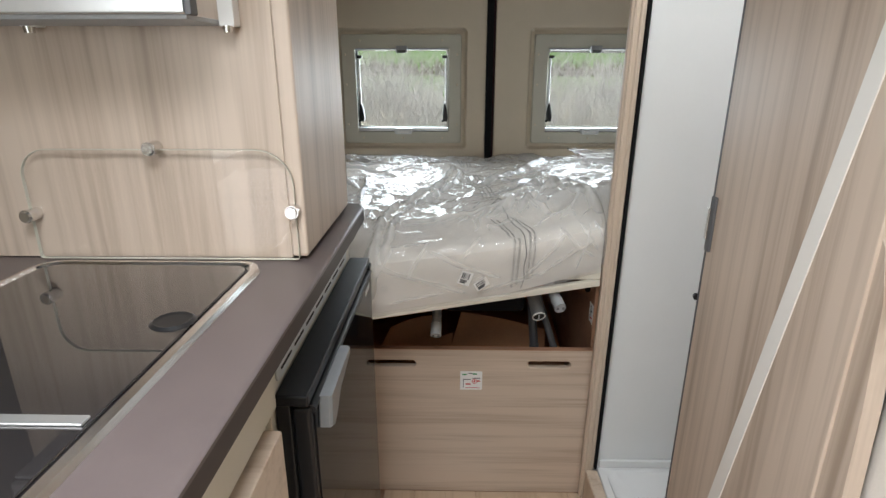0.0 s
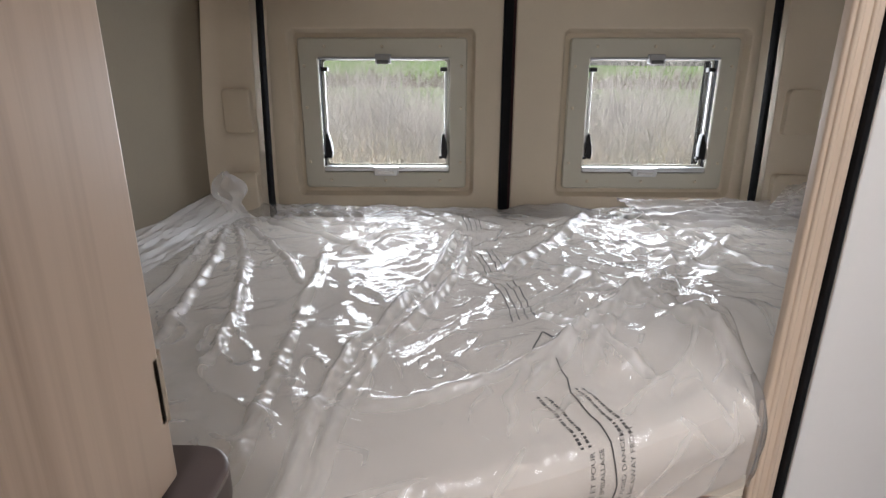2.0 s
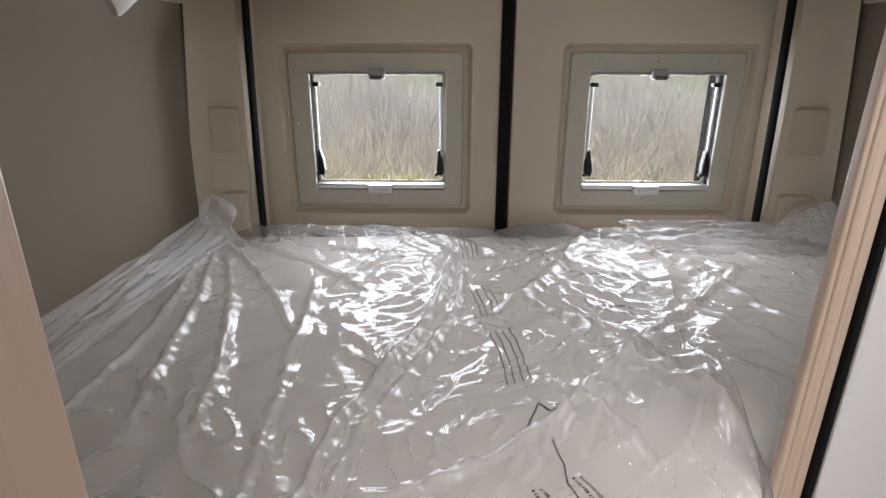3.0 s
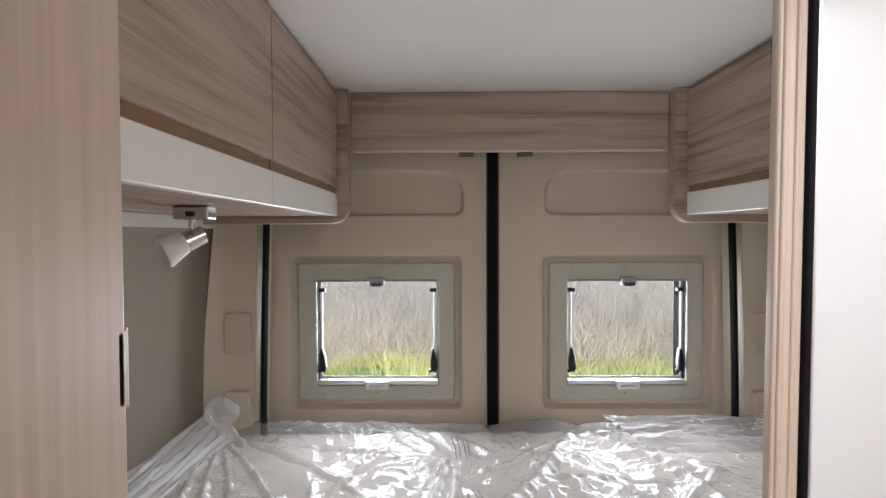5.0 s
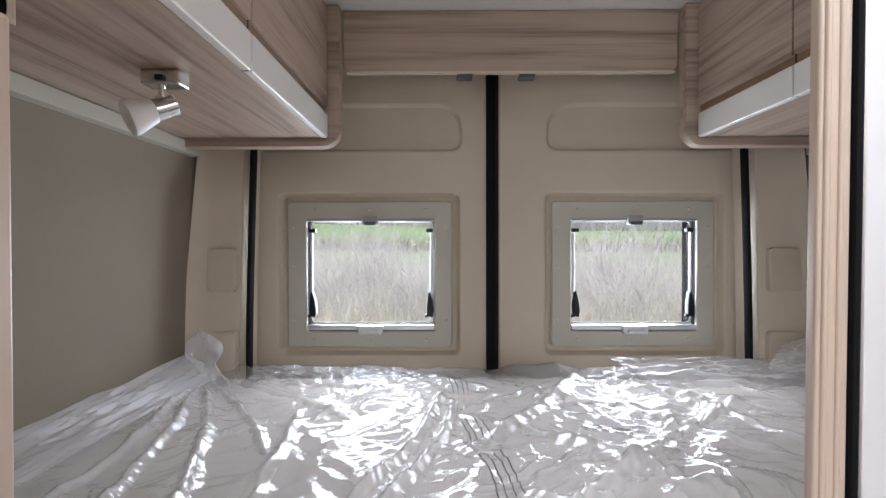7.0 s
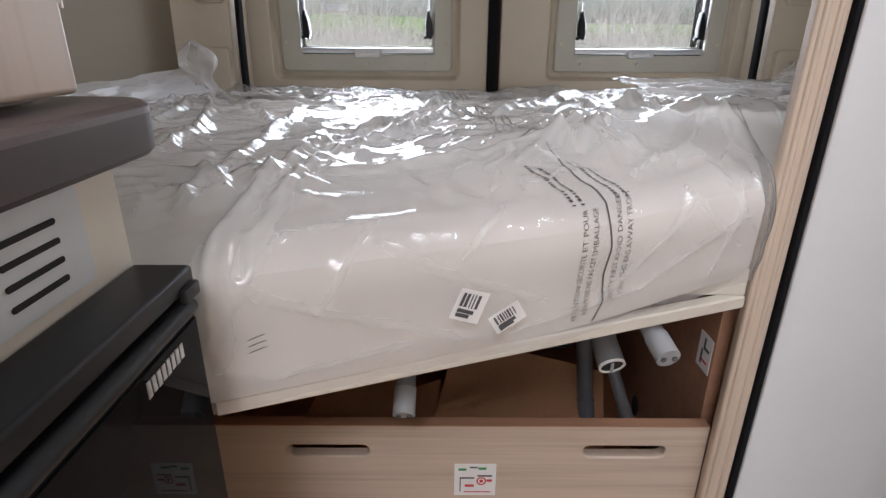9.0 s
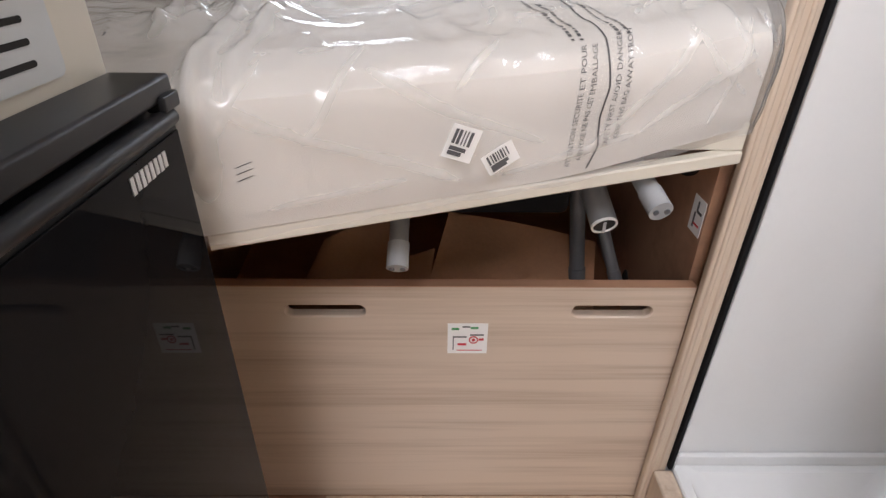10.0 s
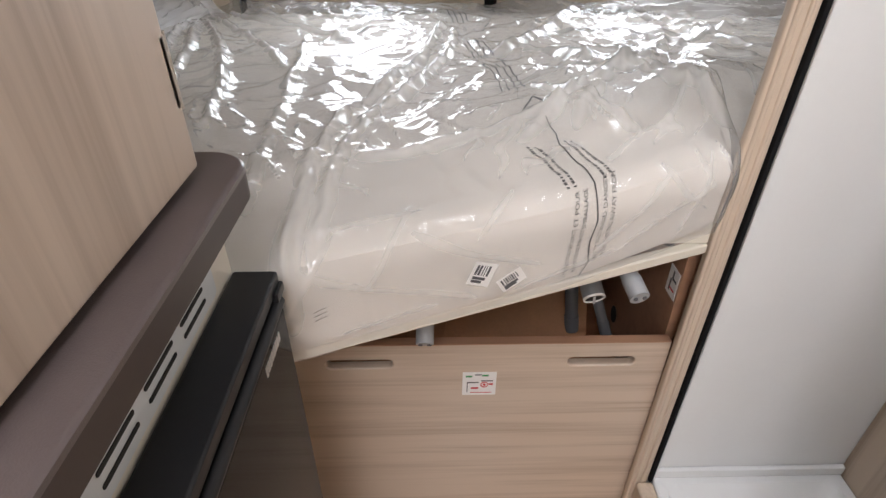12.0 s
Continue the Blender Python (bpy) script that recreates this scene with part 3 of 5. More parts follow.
part("shade", loops(rings, True, True), SHADE, lamp, "frosted white glass shade")


# ---- kitchen side ----
KX = -0.86
tall = thing("tall_cabinet", "oak-look cabinet standing on the worktop with a side door", "cabinet", (-0.6, 1.96, 0.983))
part("body", box(KX, -0.386, 1.809, 2.108, 0.983, CEIL_Z - 0.002, 0.002), OAK_Z, tall, "oak-look carcass")
part("door", box(-0.385, -0.3615, 1.803, 2.114, 0.988, CEIL_Z - 0.006, 0.004, 3), OAK_Z, tall, "oak-look cabinet door")
for z0 in (1.035, 1.363):
    h = part("hinge", box(-0.3685, -0.3615, 2.103, 2.115, z0, z0 + 0.052, 0.002), HINGE, tall, "bronze-coloured hinge leaf")
    part("hinge_pin", tube((-0.3655, 2.1145, z0 - 0.001), (-0.3655, 2.1145, z0 + 0.053), 0.004, seg=10), HINGE, h)

# splash guard
guard = thing("splash_guard", "clear glass splash guard held by three steel knobs", "splash guard", (-0.58, 1.808, 0.984))
pts = rr(-0.753, -0.373, 0.985, 1.143, (0.004, 0.004, 0.05, 0.04), 8)
part("glass_sheet", board(in_xz, pts, 1.797, 1.802, 0.0012), SPLASH, guard, "clear glass sheet with rounded corners").visible_shadow = False
rim_o, rim_i = rr(-0.753, -0.373, 0.985, 1.143, (0.004, 0.004, 0.05, 0.04), 8), rr(-0.7523, -0.3737, 0.9857, 1.1423, (0.004, 0.004, 0.0493, 0.0393), 8)
part("polished_edge", loops([in_xz(rim_o, 1.802), in_xz(rim_o, 1.7965), in_xz(rim_i, 1.7965), in_xz(rim_i, 1.802)]), FRAME, guard, "pale polished glass edge")
for x, z in ((-0.752, 1.050), (-0.562, 1.145), (-0.376, 1.058)):
    k = part("knob", tube((x, 1.809, z), (x, 1.786, z), 0.0090, 0.0095, 20), CHROME, guard, "brushed steel knob")
    part("knob_cap", tube((x, 1.787, z), (x, 1.783, z), 0.0090, 0.007, 20), CHROME, k)

# shelf rail above
shelf = thing("rail_shelf", "aluminium rail shelf fixed to the cabinet side", "shelf", (-0.62, 1.78, 1.30))
part("front_rail", box(-0.80, -0.445, 1.694, 1.704, 1.306, 1.345, 0.003), ALU, shelf, "bright aluminium front rail")
part("tray", box(-0.80, -0.447, 1.7045, 1.808, 1.300, 1.306, 0.002), GREYP, shelf)
part("end_cap", box(-0.4449, -0.437, 1.694, 1.712, 1.304, 1.347, 0.002), GREY_DARK, shelf, "dark plastic end cap")
for x in (-0.690, -0.436):
    br = part("bracket", box(x - 0.010, x + 0.010, 1.786, 1.8085, 1.298, 1.352, 0.002), ROPE, shelf)
    part("bracket_stud", tube((x, 1.79, 1.299), (x, 1.79, 1.291), 0.007, 0.006), CHROME, br)

# worktop
pts = []
for x, y in rr(KX, -0.333, 0.60, 2.160, (0.01, 0.01, 0.036, 0.004), 7):
    pts.append((x, y))
wt = thing("worktop", "dark brown laminate kitchen worktop with a rounded end", "worktop", (-0.6, 1.4, 0.945))
ring0 = [(x, y) for x, y in pts]


def inset(p, d):
    out = []
    k = len(p)
    for i in range(k):
        a, b, e = np.array(p[i - 1]), np.array(p[i]), np.array(p[(i + 1) % k])
        t = e - a
        t = t / max(1e-9, np.linalg.norm(t))
        out.append(tuple(b + d * np.array((-t[1], t[0]))))
    return out


part("top", loops([in_xy(inset(ring0, 0.004), 0.982), in_xy(ring0, 0.979), in_xy(ring0, 0.975)], close_first=True), WORKTOP, wt, "satin dark brown top")
part("edge", loops([in_xy(ring0, 0.975), in_xy(ring0, 0.953), in_xy(inset(ring0, 0.004), 0.949)], close_last=True), WORKTOP_EDGE, wt, "dark brown rounded edging")

# hob and sink unit with a glass lid
hob = thing("sink_unit", "sink and hob unit under a dark tinted glass lid", "sink", (-0.6, 1.45, 0.982))
outer, inner = rr(-0.738, -0.416, 1.06, 1.784, 0.035, 7), rr(-0.722, -0.432, 1.075, 1.768, 0.026, 7)
mid1, mid2 = rr(-0.735, -0.419, 1.063, 1.781, 0.033, 7), rr(-0.727, -0.427, 1.07, 1.773, 0.029, 7)
part("steel_rim", loops([in_xy(outer, 0.9822), in_xy(mid1, 0.988), in_xy(mid2, 0.989), in_xy(inner, 0.985)]), CHROME, hob, "bright steel rim")
part("glass_lid", board(in_xy, rr(-0.7205, -0.4335, 1.077, 1.766, 0.025, 7), 0.9825, 0.9875, 0.0015), LID, hob, "dark tinted glass lid")
fh = part("finger_hole", loops([in_xy([(-0.455 + 0.024 * math.cos(t), 1.588 + 0.024 * math.sin(t)) for t in [2 * math.pi * i / 24 for i in range(24)]], 0.9877),
                           in_xy([(-0.455 + 0.020 * math.cos(t), 1.588 + 0.020 * math.sin(t)) for t in [2 * math.pi * i / 24 for i in range(24)]], 0.9905),
                           in_xy([(-0.455 + 0.015 * math.cos(t), 1.588 + 0.015 * math.sin(t)) for t in [2 * math.pi * i / 24 for i in range(24)]], 0.9885)], close_last=True), BLACK, hob, "black rubber finger hole")
part("hinge_line", box(-0.718, -0.436, 1.405, 1.417, 0.9876, 0.9905, 0.001), ALU, hob, "aluminium strip across the lid")

# kitchen carcass
kit = thing("kitchen_unit", "cream-fronted kitchen base cabinet with oak-look drawer fronts", "cabinet", (-0.6, 1.2, 0))
part("body", box(KX, -0.378, 0.62, 1.615, 0.0, 0.948, 0.002), CREAM_FRONT, kit, "cream carcass")
part("front_rail", box(-0.3775, -0.362, 0.63, 1.615, 0.862, 0.947, 0.002), CREAM_FRONT, kit)
dr = part("drawer_front", box(-0.3765, -0.345, 1.05, 1.578, 0.62, 0.857, 0.003, 2), OAK_X, kit, "oak-look drawer front")
part("drawer_box", box(-0.52, -0.379, 1.08, 1.49, 0.66, 0.78, 0.002), WHITE, dr)
part("lower_door", box(-0.3765, -0.345, 1.05, 1.578, 0.08, 0.61, 0.003), OAK_X, kit, "oak-look lower door")

# ventilated fascia over the fridge
fas = thing("vent_fascia", "cream fascia with slotted ventilation plate over the fridge", "panel", (-0.4, 1.88, 0.87))
part("board", box(-0.52, -0.372, 1.617, 2.146, 0.0, 0.948, 0.002), CREAM_FRONT, fas, "cream board")
plate = part("plate", board(in_yz, rr(1.645, 2.100, 0.876, 0.938, 0.006, 5), -0.3718, -0.3685, 0.001), VENT, fas, "pale grey ventilation plate")
for g in range(7):
    ya = 1.660 + g * 0.0615
    for k in range(4):
        z = 0.886 + k * 0.0115
        part("vent_slot", board(in_yz, rr(ya, ya + 0.046, z, z + 0.0036, 0.0017, 4), -0.3683, -0.3675, 0.0003), DARKHOLE, plate)

# fridge
fr = thing("fridge", "black built-in compressor fridge with a glossy door", "fridge", (-0.34, 1.88, 0.0))
part("housing", box(-0.371, -0.352, 1.630, 2.140, 0.10, 0.866, 0.003), BLACK, fr, "black housing frame")
part("top_trim", box(-0.370, -0.328, 1.628, 2.142, 0.852, 0.868, 0.003, 3), BLACK, fr, "black top trim")
door = part("door", box(-0.352, -0.3275, 1.634, 2.136, 0.12, 0.846, 0.005, 3), BLACK, fr, "black door frame")
part("door_panel", box(-0.3276, -0.3255, 1.646, 2.130, 0.135, 0.832, 0.001), GLOSS, door, "mirror-gloss black door panel")
part("top_rail", tube((-0.329, 1.640, 0.841), (-0.329, 2.130, 0.841), 0.0065, seg=14), BLACK, door, "dark grey rounded rail")
hp = [(1.660, 0.800), (1.672, 0.793), (1.69, 0.80), (1.72, 0.818), (1.76, 0.829), (1.80, 0.836), (1.80, 0.845), (1.665, 0.845)]
part("handle", board(in_yz, hp, -0.328, -0.308, 0.004), LEG, door, "curved grey latch handle")
part("corner_cap", box(-0.338, -0.324, 2.118, 2.141, 0.846, 0.857, 0.002), BLACK, fr)
for k in range(8):
    y = 2.056 + k * 0.0062
    part("badge_mark", box(-0.3256, -0.3248, y, y + 0.0042, 0.8155 if k % 2 else 0.8150, 0.826), ALU, door)
part("plinth", box(-0.375, -0.350, 1.62, 2.145, 0.0, 0.099, 0.002), GREY_DARK, fr, "dark grey plinth")


# ---- shower side ----
def leaning(bm):
    """The shower opening's trim leans outwards with the van's side."""
    for v in bm.verts:
        v.co.x += (v.co.z - 0.5) * 0.009
    return bm


post = solo("door_post", leaning(box(0.2405, 0.2765, 2.409, 2.4255, 0.0, CEIL_Z - 0.002, 0.004, 4)), OAK_POST, "oak-look post beside the shower opening", "post", "structure")
part("bead", leaning(tube((0.2500, 2.4095, 0.0), (0.2500, 2.4095, CEIL_Z - 0.003), 0.004, seg=10)), OAK_POST, post)
part("bead", leaning(tube((0.2650, 2.4095, 0.0), (0.2650, 2.4095, CEIL_Z - 0.003), 0.0035, seg=10)), OAK_POST, post)
solo("door_gasket", leaning(box(0.2770, 0.2850, 2.403, 2.418, 0.108, CEIL_Z - 0.003, 0.003)), RUBBER, "black rubber gasket along the shower opening", "door seal", "structure")
solo("gasket_channel", leaning(box(0.2855, 0.2885, 2.405, 2.424, 0.108, CEIL_Z - 0.003)), ALU, "thin aluminium channel beside the gasket", "trim", "structure")
solo("shower_wall_rear", box(0.270, WR + 0.06, 2.4265, 2.446, 0.02, CEIL_Z - 0.001), SHOWER, "smooth white shower wall", "wall", "structure")
solo("shower_wall_side", box(0.70, 0.72, 1.641, 2.4255, 0.02, CEIL_Z - 0.001), OAK_POST, "oak-look side wall of the shower", "wall", "structure")
solo("shower_wall_front", box(0.300, 0.72, 1.62, 1.640, 0.02, CEIL_Z - 0.001), SHOWER, "smooth white shower wall", "wall", "structure")
tray = thing("shower_tray", "white moulded shower tray with a raised rim", "shower tray", (0.49, 2.03, 0.02))
o1, o2 = rr(0.285, 0.699, 1.641, 2.4255, 0.012, 6), rr(0.305, 0.675, 1.67, 2.400, 0.03, 6)
o3, o4 = rr(0.320, 0.660, 1.69, 2.372, 0.05, 6), rr(0.345, 0.635, 1.72, 2.345, 0.045, 6)
part("rim", loops([in_xy(o1, 0.02), in_xy(o1, 0.103), in_xy(rr(0.288, 0.696, 1.644, 2.4225, 0.012, 6), 0.106), in_xy(o2, 0.107), in_xy(o3, 0.082), in_xy(o4, 0.062)]), SHOWER, tray, "raised moulded rim")
part("basin", loops([in_xy(o4, 0.0618), in_xy(rr(0.36, 0.62, 1.74, 2.33, 0.04, 6), 0.058), in_xy(rr(0.47, 0.51, 1.98, 2.02, 0.018, 6), 0.055)], close_last=True), SHOWER, tray, "shallow white basin")
part("upstand", box(0.290, 0.6985, 2.414, 2.4252, 0.1065, 0.132, 0.003, 3), SHOWER, tray, "low upstand along the rear wall")
solo("shower_sill", box(0.248, 0.284, 1.66, 2.408, 0.0, 0.106, 0.006, 3), OAK_POST, "oak-look sill in front of the shower tray", "sill")
sd = thing("shower_door", "oak-look shower door panel folded open", "door", (0.29, 1.8, 0.11), kind="structure")
part("leaf", box(0.286, 0.304, 1.60, 1.962, 0.108, CEIL_Z - 0.004, 0.003), OAK_Z, sd, "oak-look door leaf")
part("edge_strip", box(0.2865, 0.3035, 1.9625, 1.967, 0.108, CEIL_Z - 0.004), GREY_DARK, sd, "dark grey edge strip")
part("lock_button", tube((0.2865, 1.9672, 0.858), (0.2865, 1.9735, 0.858), 0.0065, 0.0055, 12), BLACK, sd, "black door buffer")
lk = part("lock", box(0.281, 0.2865, 1.945, 1.9615, 0.95, 1.045, 0.002), GREY_DARK, sd, "dark metal lock plate")
part("lock_tongue", box(0.279, 0.2815, 1.955, 1.963, 0.97, 1.025, 0.001), CHROME, lk)

# Hatch out of view, added above the shower for its fill lamp.
sh = thing("added_shower_hatch", "added unseen milky roof hatch over the shower", "roof hatch", (0.50, 1.88, CEIL_Z))
so, si = rr(0.32, 0.68, 1.70, 2.06, 0.03, 6), rr(0.335, 0.665, 1.715, 2.045, 0.02, 6)
part("frame", loops([in_xy(so, CEIL_Z), in_xy(so, CEIL_Z - 0.010), in_xy(si, CEIL_Z - 0.014), in_xy(si, CEIL_Z - 0.003)]), WHITE, sh, "white frame of the added hatch")
part("dome", board(in_xy, si, CEIL_Z - 0.006, CEIL_Z - 0.001, 0.001), ROPE, sh, "milky dome of the added hatch")

# Out-of-view roof light, added to go with the kitchen fill lamp.
rl = thing("added_roof_light", "added unseen roof light above the front of the aisle", "roof light", (-0.26, 1.04, CEIL_Z))
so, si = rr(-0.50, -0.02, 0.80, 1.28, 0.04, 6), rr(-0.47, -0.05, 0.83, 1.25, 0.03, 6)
part("frame", loops([in_xy(so, CEIL_Z), in_xy(so, CEIL_Z - 0.012), in_xy(si, CEIL_Z - 0.018), in_xy(si, CEIL_Z - 0.003)]), WHITE, rl, "white frame of the added roof light")
part("dome", board(in_xy, si, CEIL_Z - 0.006, CEIL_Z - 0.001, 0.001), ROPE, rl, "milky dome of the added roof light")

# bench seat
bench = thing("bench_seat", "travel bench seat with an oak-look side panel, in protective film", "bench", (0.55, 1.35, 0))
pa = [(1.79, 0.55), (1.84, 0.0), (1.05, 0.0), (1.05, 0.45), (1.52, 0.50), (1.561, 0.76), (1.567, 0.90), (1.578, 1.02), (1.594, 1.076), (1.616, 1.105), (1.64, 1.113), (1.672, 1.112)]
part("side_panel", board(in_yz, pa, 0.290, 0.310, 0.002), OAK_Z, bench, "oak-look side panel with a rounded top")
bm = bmesh.new()
for a, b in (((1.622, 1.36), (1.790, 0.54)), ((1.790, 0.54), (1.846, 0.02))):
    q0 = [(a[0], a[1]), (a[0] + 0.026, a[1]), (b[0] + 0.026, b[1]), (b[0], b[1])]
    join(bm, board(in_yz, q0, 0.284, 0.312, 0.002))
part("white_edging", bm, WHITE, bench, "white edging strip")
part("backrest", box(0.318, 0.86, 1.46, 1.60, 0.50, 1.30, 0.04, 4), TICKING, bench, "white film-wrapped backrest")
part("cushion", box(0.312, 0.86, 1.06, 1.50, 0.42, 0.55, 0.04, 4), TICKING, bench, "white film-wrapped seat cushion")
part("seat_base", box(0.312, 0.86, 1.07, 1.60, 0.0, 0.42, 0.004), OAK_Z, bench)
part("buckle", box(0.300, 0.316, 1.575, 1.600, 1.085, 1.10, 0.004), GREY_DARK, bench, "dark belt guide")


# ---- bed base ----
base = thing("bed_box", "oak-look bed box with an open storage space", "bed box", (-0.1, 2.5, 0))
PX0, PX1, PZ = -0.60, 0.2425, 0.492
SL = [(-0.378, -0.256, 0.436, 0.456), (0.062, 0.184, 0.436, 0.456)]


def panel_with_slots():
    n, bm = 5, bmesh.new()
    cells = [(PX0, -0.156), (-0.156, PX1)]
    for (a, b), s in zip(cells, SL):
        o = rr(a, b, 0.0, PZ - 0.001, 0.0005, n)
        h = rr(s[0], s[1], s[2], s[3], 0.0098, n)
        h2 = rr(s[0] - 0.002, s[1] + 0.002, s[2] - 0.002, s[3] + 0.002, 0.0115, n)
        loops([in_xz(o, 2.448), in_xz(o, 2.430), in_xz(h2, 2.430), in_xz(h, 2.4325), in_xz(h, 2.448), in_xz(o, 2.448)], bm=bm)
    bmesh.ops.remove_doubles(bm, verts=bm.verts[:], dist=0.00005)
    return bm


part("front_panel", panel_with_slots(), OAK_X, base, "oak-look front panel with two finger slots", smooth=False)
part("top_edge", box(PX0, PX1, 2.4295, 2.4485, PZ - 0.0009, PZ + 0.001, 0.0004), BROWN, base, "brown edging on the panel")
part("side_board", box(0.2435, 0.262, 2.461, 3.44, 0.0, 0.735, 0.001), BROWN, base, "brown board side with an oval slot")
part("side_board", box(-0.62, -0.602, 2.16, 3.44, 0.0, 0.70, 0.001), BROWN, base)
part("back_board", box(-0.60, 0.243, 3.30, 3.318, 0.0, 0.69, 0.001), BROWN, base)
part("left_support", box(-0.88, -0.622, 2.16, 3.44, 0.0, 0.70, 0.002), BROWN, base)
part("right_support", box(0.263, 0.92, 2.461, 3.44, 0.0, 0.73, 0.002), BROWN, base)
part("oval_slot", board(in_yz, [(2.545 + 0.030 * math.cos(t), 0.632 + 0.010 * math.sin(t) - 0.012 * math.cos(t)) for t in [2 * math.pi * i / 20 for i in range(20)]], 0.2433, 0.2425, 0.0003), DARKHOLE, base)
part("round_hole", board(in_yz, [(2.70 + 0.018 * math.cos(t), 0.325 + 0.022 * math.sin(t)) for t in [2 * math.pi * i / 16 for i in range(16)]], 0.2433, 0.2425, 0.0003), DARKHOLE, base)
part("inner_floor", box(-0.60, 0.243, 2.449, 3.30, 0.02, 0.04), BROWN, base)
st = thing("warning_sticker", "white warning sticker with red and black pictograms", "sticker", (-0.097, 2.4295, 0.393))
part("paper", box(-0.129, -0.066, 2.4288, 2.4298, 0.363, 0.423), PAPER, st)
for x, z, dx, dz, m in ((-0.117, 0.413, 0.006, 0.002, GREENINK), (-0.087, 0.415, 0.006, 0.002, GREENINK), (-0.110, 0.397, 0.011, 0.0012, INK), (-0.083, 0.401, 0.011, 0.0012, INK), (-0.106, 0.382, 0.007, 0.002, RED), (-0.076, 0.392, 0.004, 0.002, RED), (-0.100, 0.417, 0.006, 0.0012, INK), (-0.120, 0.383, 0.0008, 0.012, INK), (-0.094, 0.370, 0.02, 0.0007, RED)):
    part("mark", box(x - dx, x + dx, 2.4281, 2.4287, z - dz, z + dz), m, st)
ring_pts = [[(-0.088 + r * math.cos(t), 2.4281 + y, 0.391 + r * math.sin(t)) for t in [2 * math.pi * i / 16 for i in range(16)]] for r, y in ((0.0075, 0), (0.0055, 0), (0.0055, 0.0006), (0.0075, 0.0006), (0.0075, 0))]
part("ring_mark", loops(ring_pts), RED, st)
part("dot_mark", tube((-0.088, 2.4281, 0.391), (-0.088, 2.4287, 0.391), 0.003, seg=10), RED, st)
s2 = thing("warning_sticker", "white warning sticker on the brown side board", "sticker", (0.243, 2.48, 0.59))
part("paper", box(0.2424, 0.2433, 2.466, 2.505, 0.555, 0.612), PAPER, s2)
for y, z, dy, dz in ((2.480, 0.590, 0.008, 0.002), (2.492, 0.575, 0.002, 0.012), (2.482, 0.570, 0.009, 0.0015), (2.487, 0.598, 0.002, 0.008)):
    part("mark", box(0.2416, 0.2423, y - dy, y + dy, z - dz, z + dz), RED if dz < 0.0018 else INK, s2)


# cardboard and tubes in the bed box
def sheet(name, pts, lift, label):
    """A bent sheet of board lying askew: corners are joined over a fine grid with a gentle curl."""
    a, b, c_, d = [Vector(p) for p in pts]
    bm, n = bmesh.new(), 10
    g = [[bm.verts.new(a.lerp(b, i / n).lerp(d.lerp(c_, i / n), k / n) + Vector((0, 0, lift * math.sin(math.pi * i / n) * (0.4 + 0.6 * k / n)))) for k in range(n + 1)] for i in range(n + 1)]
    for i in range(n):
        for k in range(n):
            bm.faces.new((g[i][k], g[i + 1][k], g[i + 1][k + 1], g[i][k + 1]))
    bmesh.ops.solidify(bm, geom=bm.faces[:], thickness=0.004)
    return solo(name, bm, CARD, label, "cardboard", group="cardboard in the bed box")


sheet("cardboard_sheet", [(-0.44, 2.50, 0.30), (-0.20, 2.50, 0.32), (-0.20, 2.64, 0.500), (-0.345, 2.60, 0.475)], 0.01, "brown cardboard sheet leaning in the bed box")
sheet("cardboard_sheet", [(-0.33, 2.47, 0.34), (-0.18, 2.47, 0.30), (-0.15, 2.58, 0.470), (-0.275, 2.58, 0.45)], -0.01, "brown cardboard flap folded over another sheet")
sheet("cardboard_sheet", [(-0.185, 2.48, 0.36), (0.125, 2.50, 0.33), (0.135, 2.60, 0.472), (-0.125, 2.62, 0.52)], 0.006, "large brown cardboard sheet lying in the bed box")
sheet("cardboard_sheet", [(-0.56, 2.50, 0.30), (0.23, 2.50, 0.26), (0.23, 3.2, 0.36), (-0.56, 3.2, 0.38)], 0.02, "brown cardboard sheet at the bottom of the bed box")


slat = thing("slat_frame", "slatted bed frame with a cream front rail under the mattress", "bed frame", (0, 2.8, 0.70))


def strut(name, a, b, r, mat, label, flat=0.0):
    """A folded bed leg: a tube with a moulded end, hinged under the bed frame."""
    a, b = Vector(a), Vector(b)
    ax = (b - a).normalized()
    leg = part(name, tube(a, b, r, seg=18), mat, slat, label)
    if flat:
        cap = part("end_cap", tube(a - ax * 0.012, a + ax * 0.022, r * 1.12, seg=18), GREYP if mat is not GREY_DARK and mat is not BLACK else mat, leg, "moulded plastic end cap")
        sd_ = ax.cross(Vector((0, 0, 1))).normalized()
        for s in (-1, 1):
            p = a - ax * 0.0125 + sd_ * s * r * 0.55
            part("notch", tube(p, p - ax * 0.002, r * 0.28, seg=8), GREY_DARK, leg)
    else:
        qq = ax.to_track_quat("Z", "Y").to_matrix()
        circ = [2 * math.pi * i / 28 for i in range(28)]
        rg = [[tuple(a + qq @ Vector((rad * math.cos(t), rad * math.sin(t), h))) for t in circ] for h, rad in ((-0.0005, r), (-0.004, r * 1.0), (-0.004, r * 0.86), (0.001, r * 0.84))]
        part("white_rim", loops(rg), ROPE, leg, "white ring round the tube's mouth")
        part("mouth", tube(a - ax * 0.0012, a - ax * 0.0022, r * 0.84, seg=24), DARKHOLE, leg)
        part("clip_in_mouth", box(a.x - 0.002, a.x + 0.002, a.y - 0.006, a.y - 0.003, a.z - 0.010, a.z + 0.012, 0.0005), GREYP, leg)
    return leg


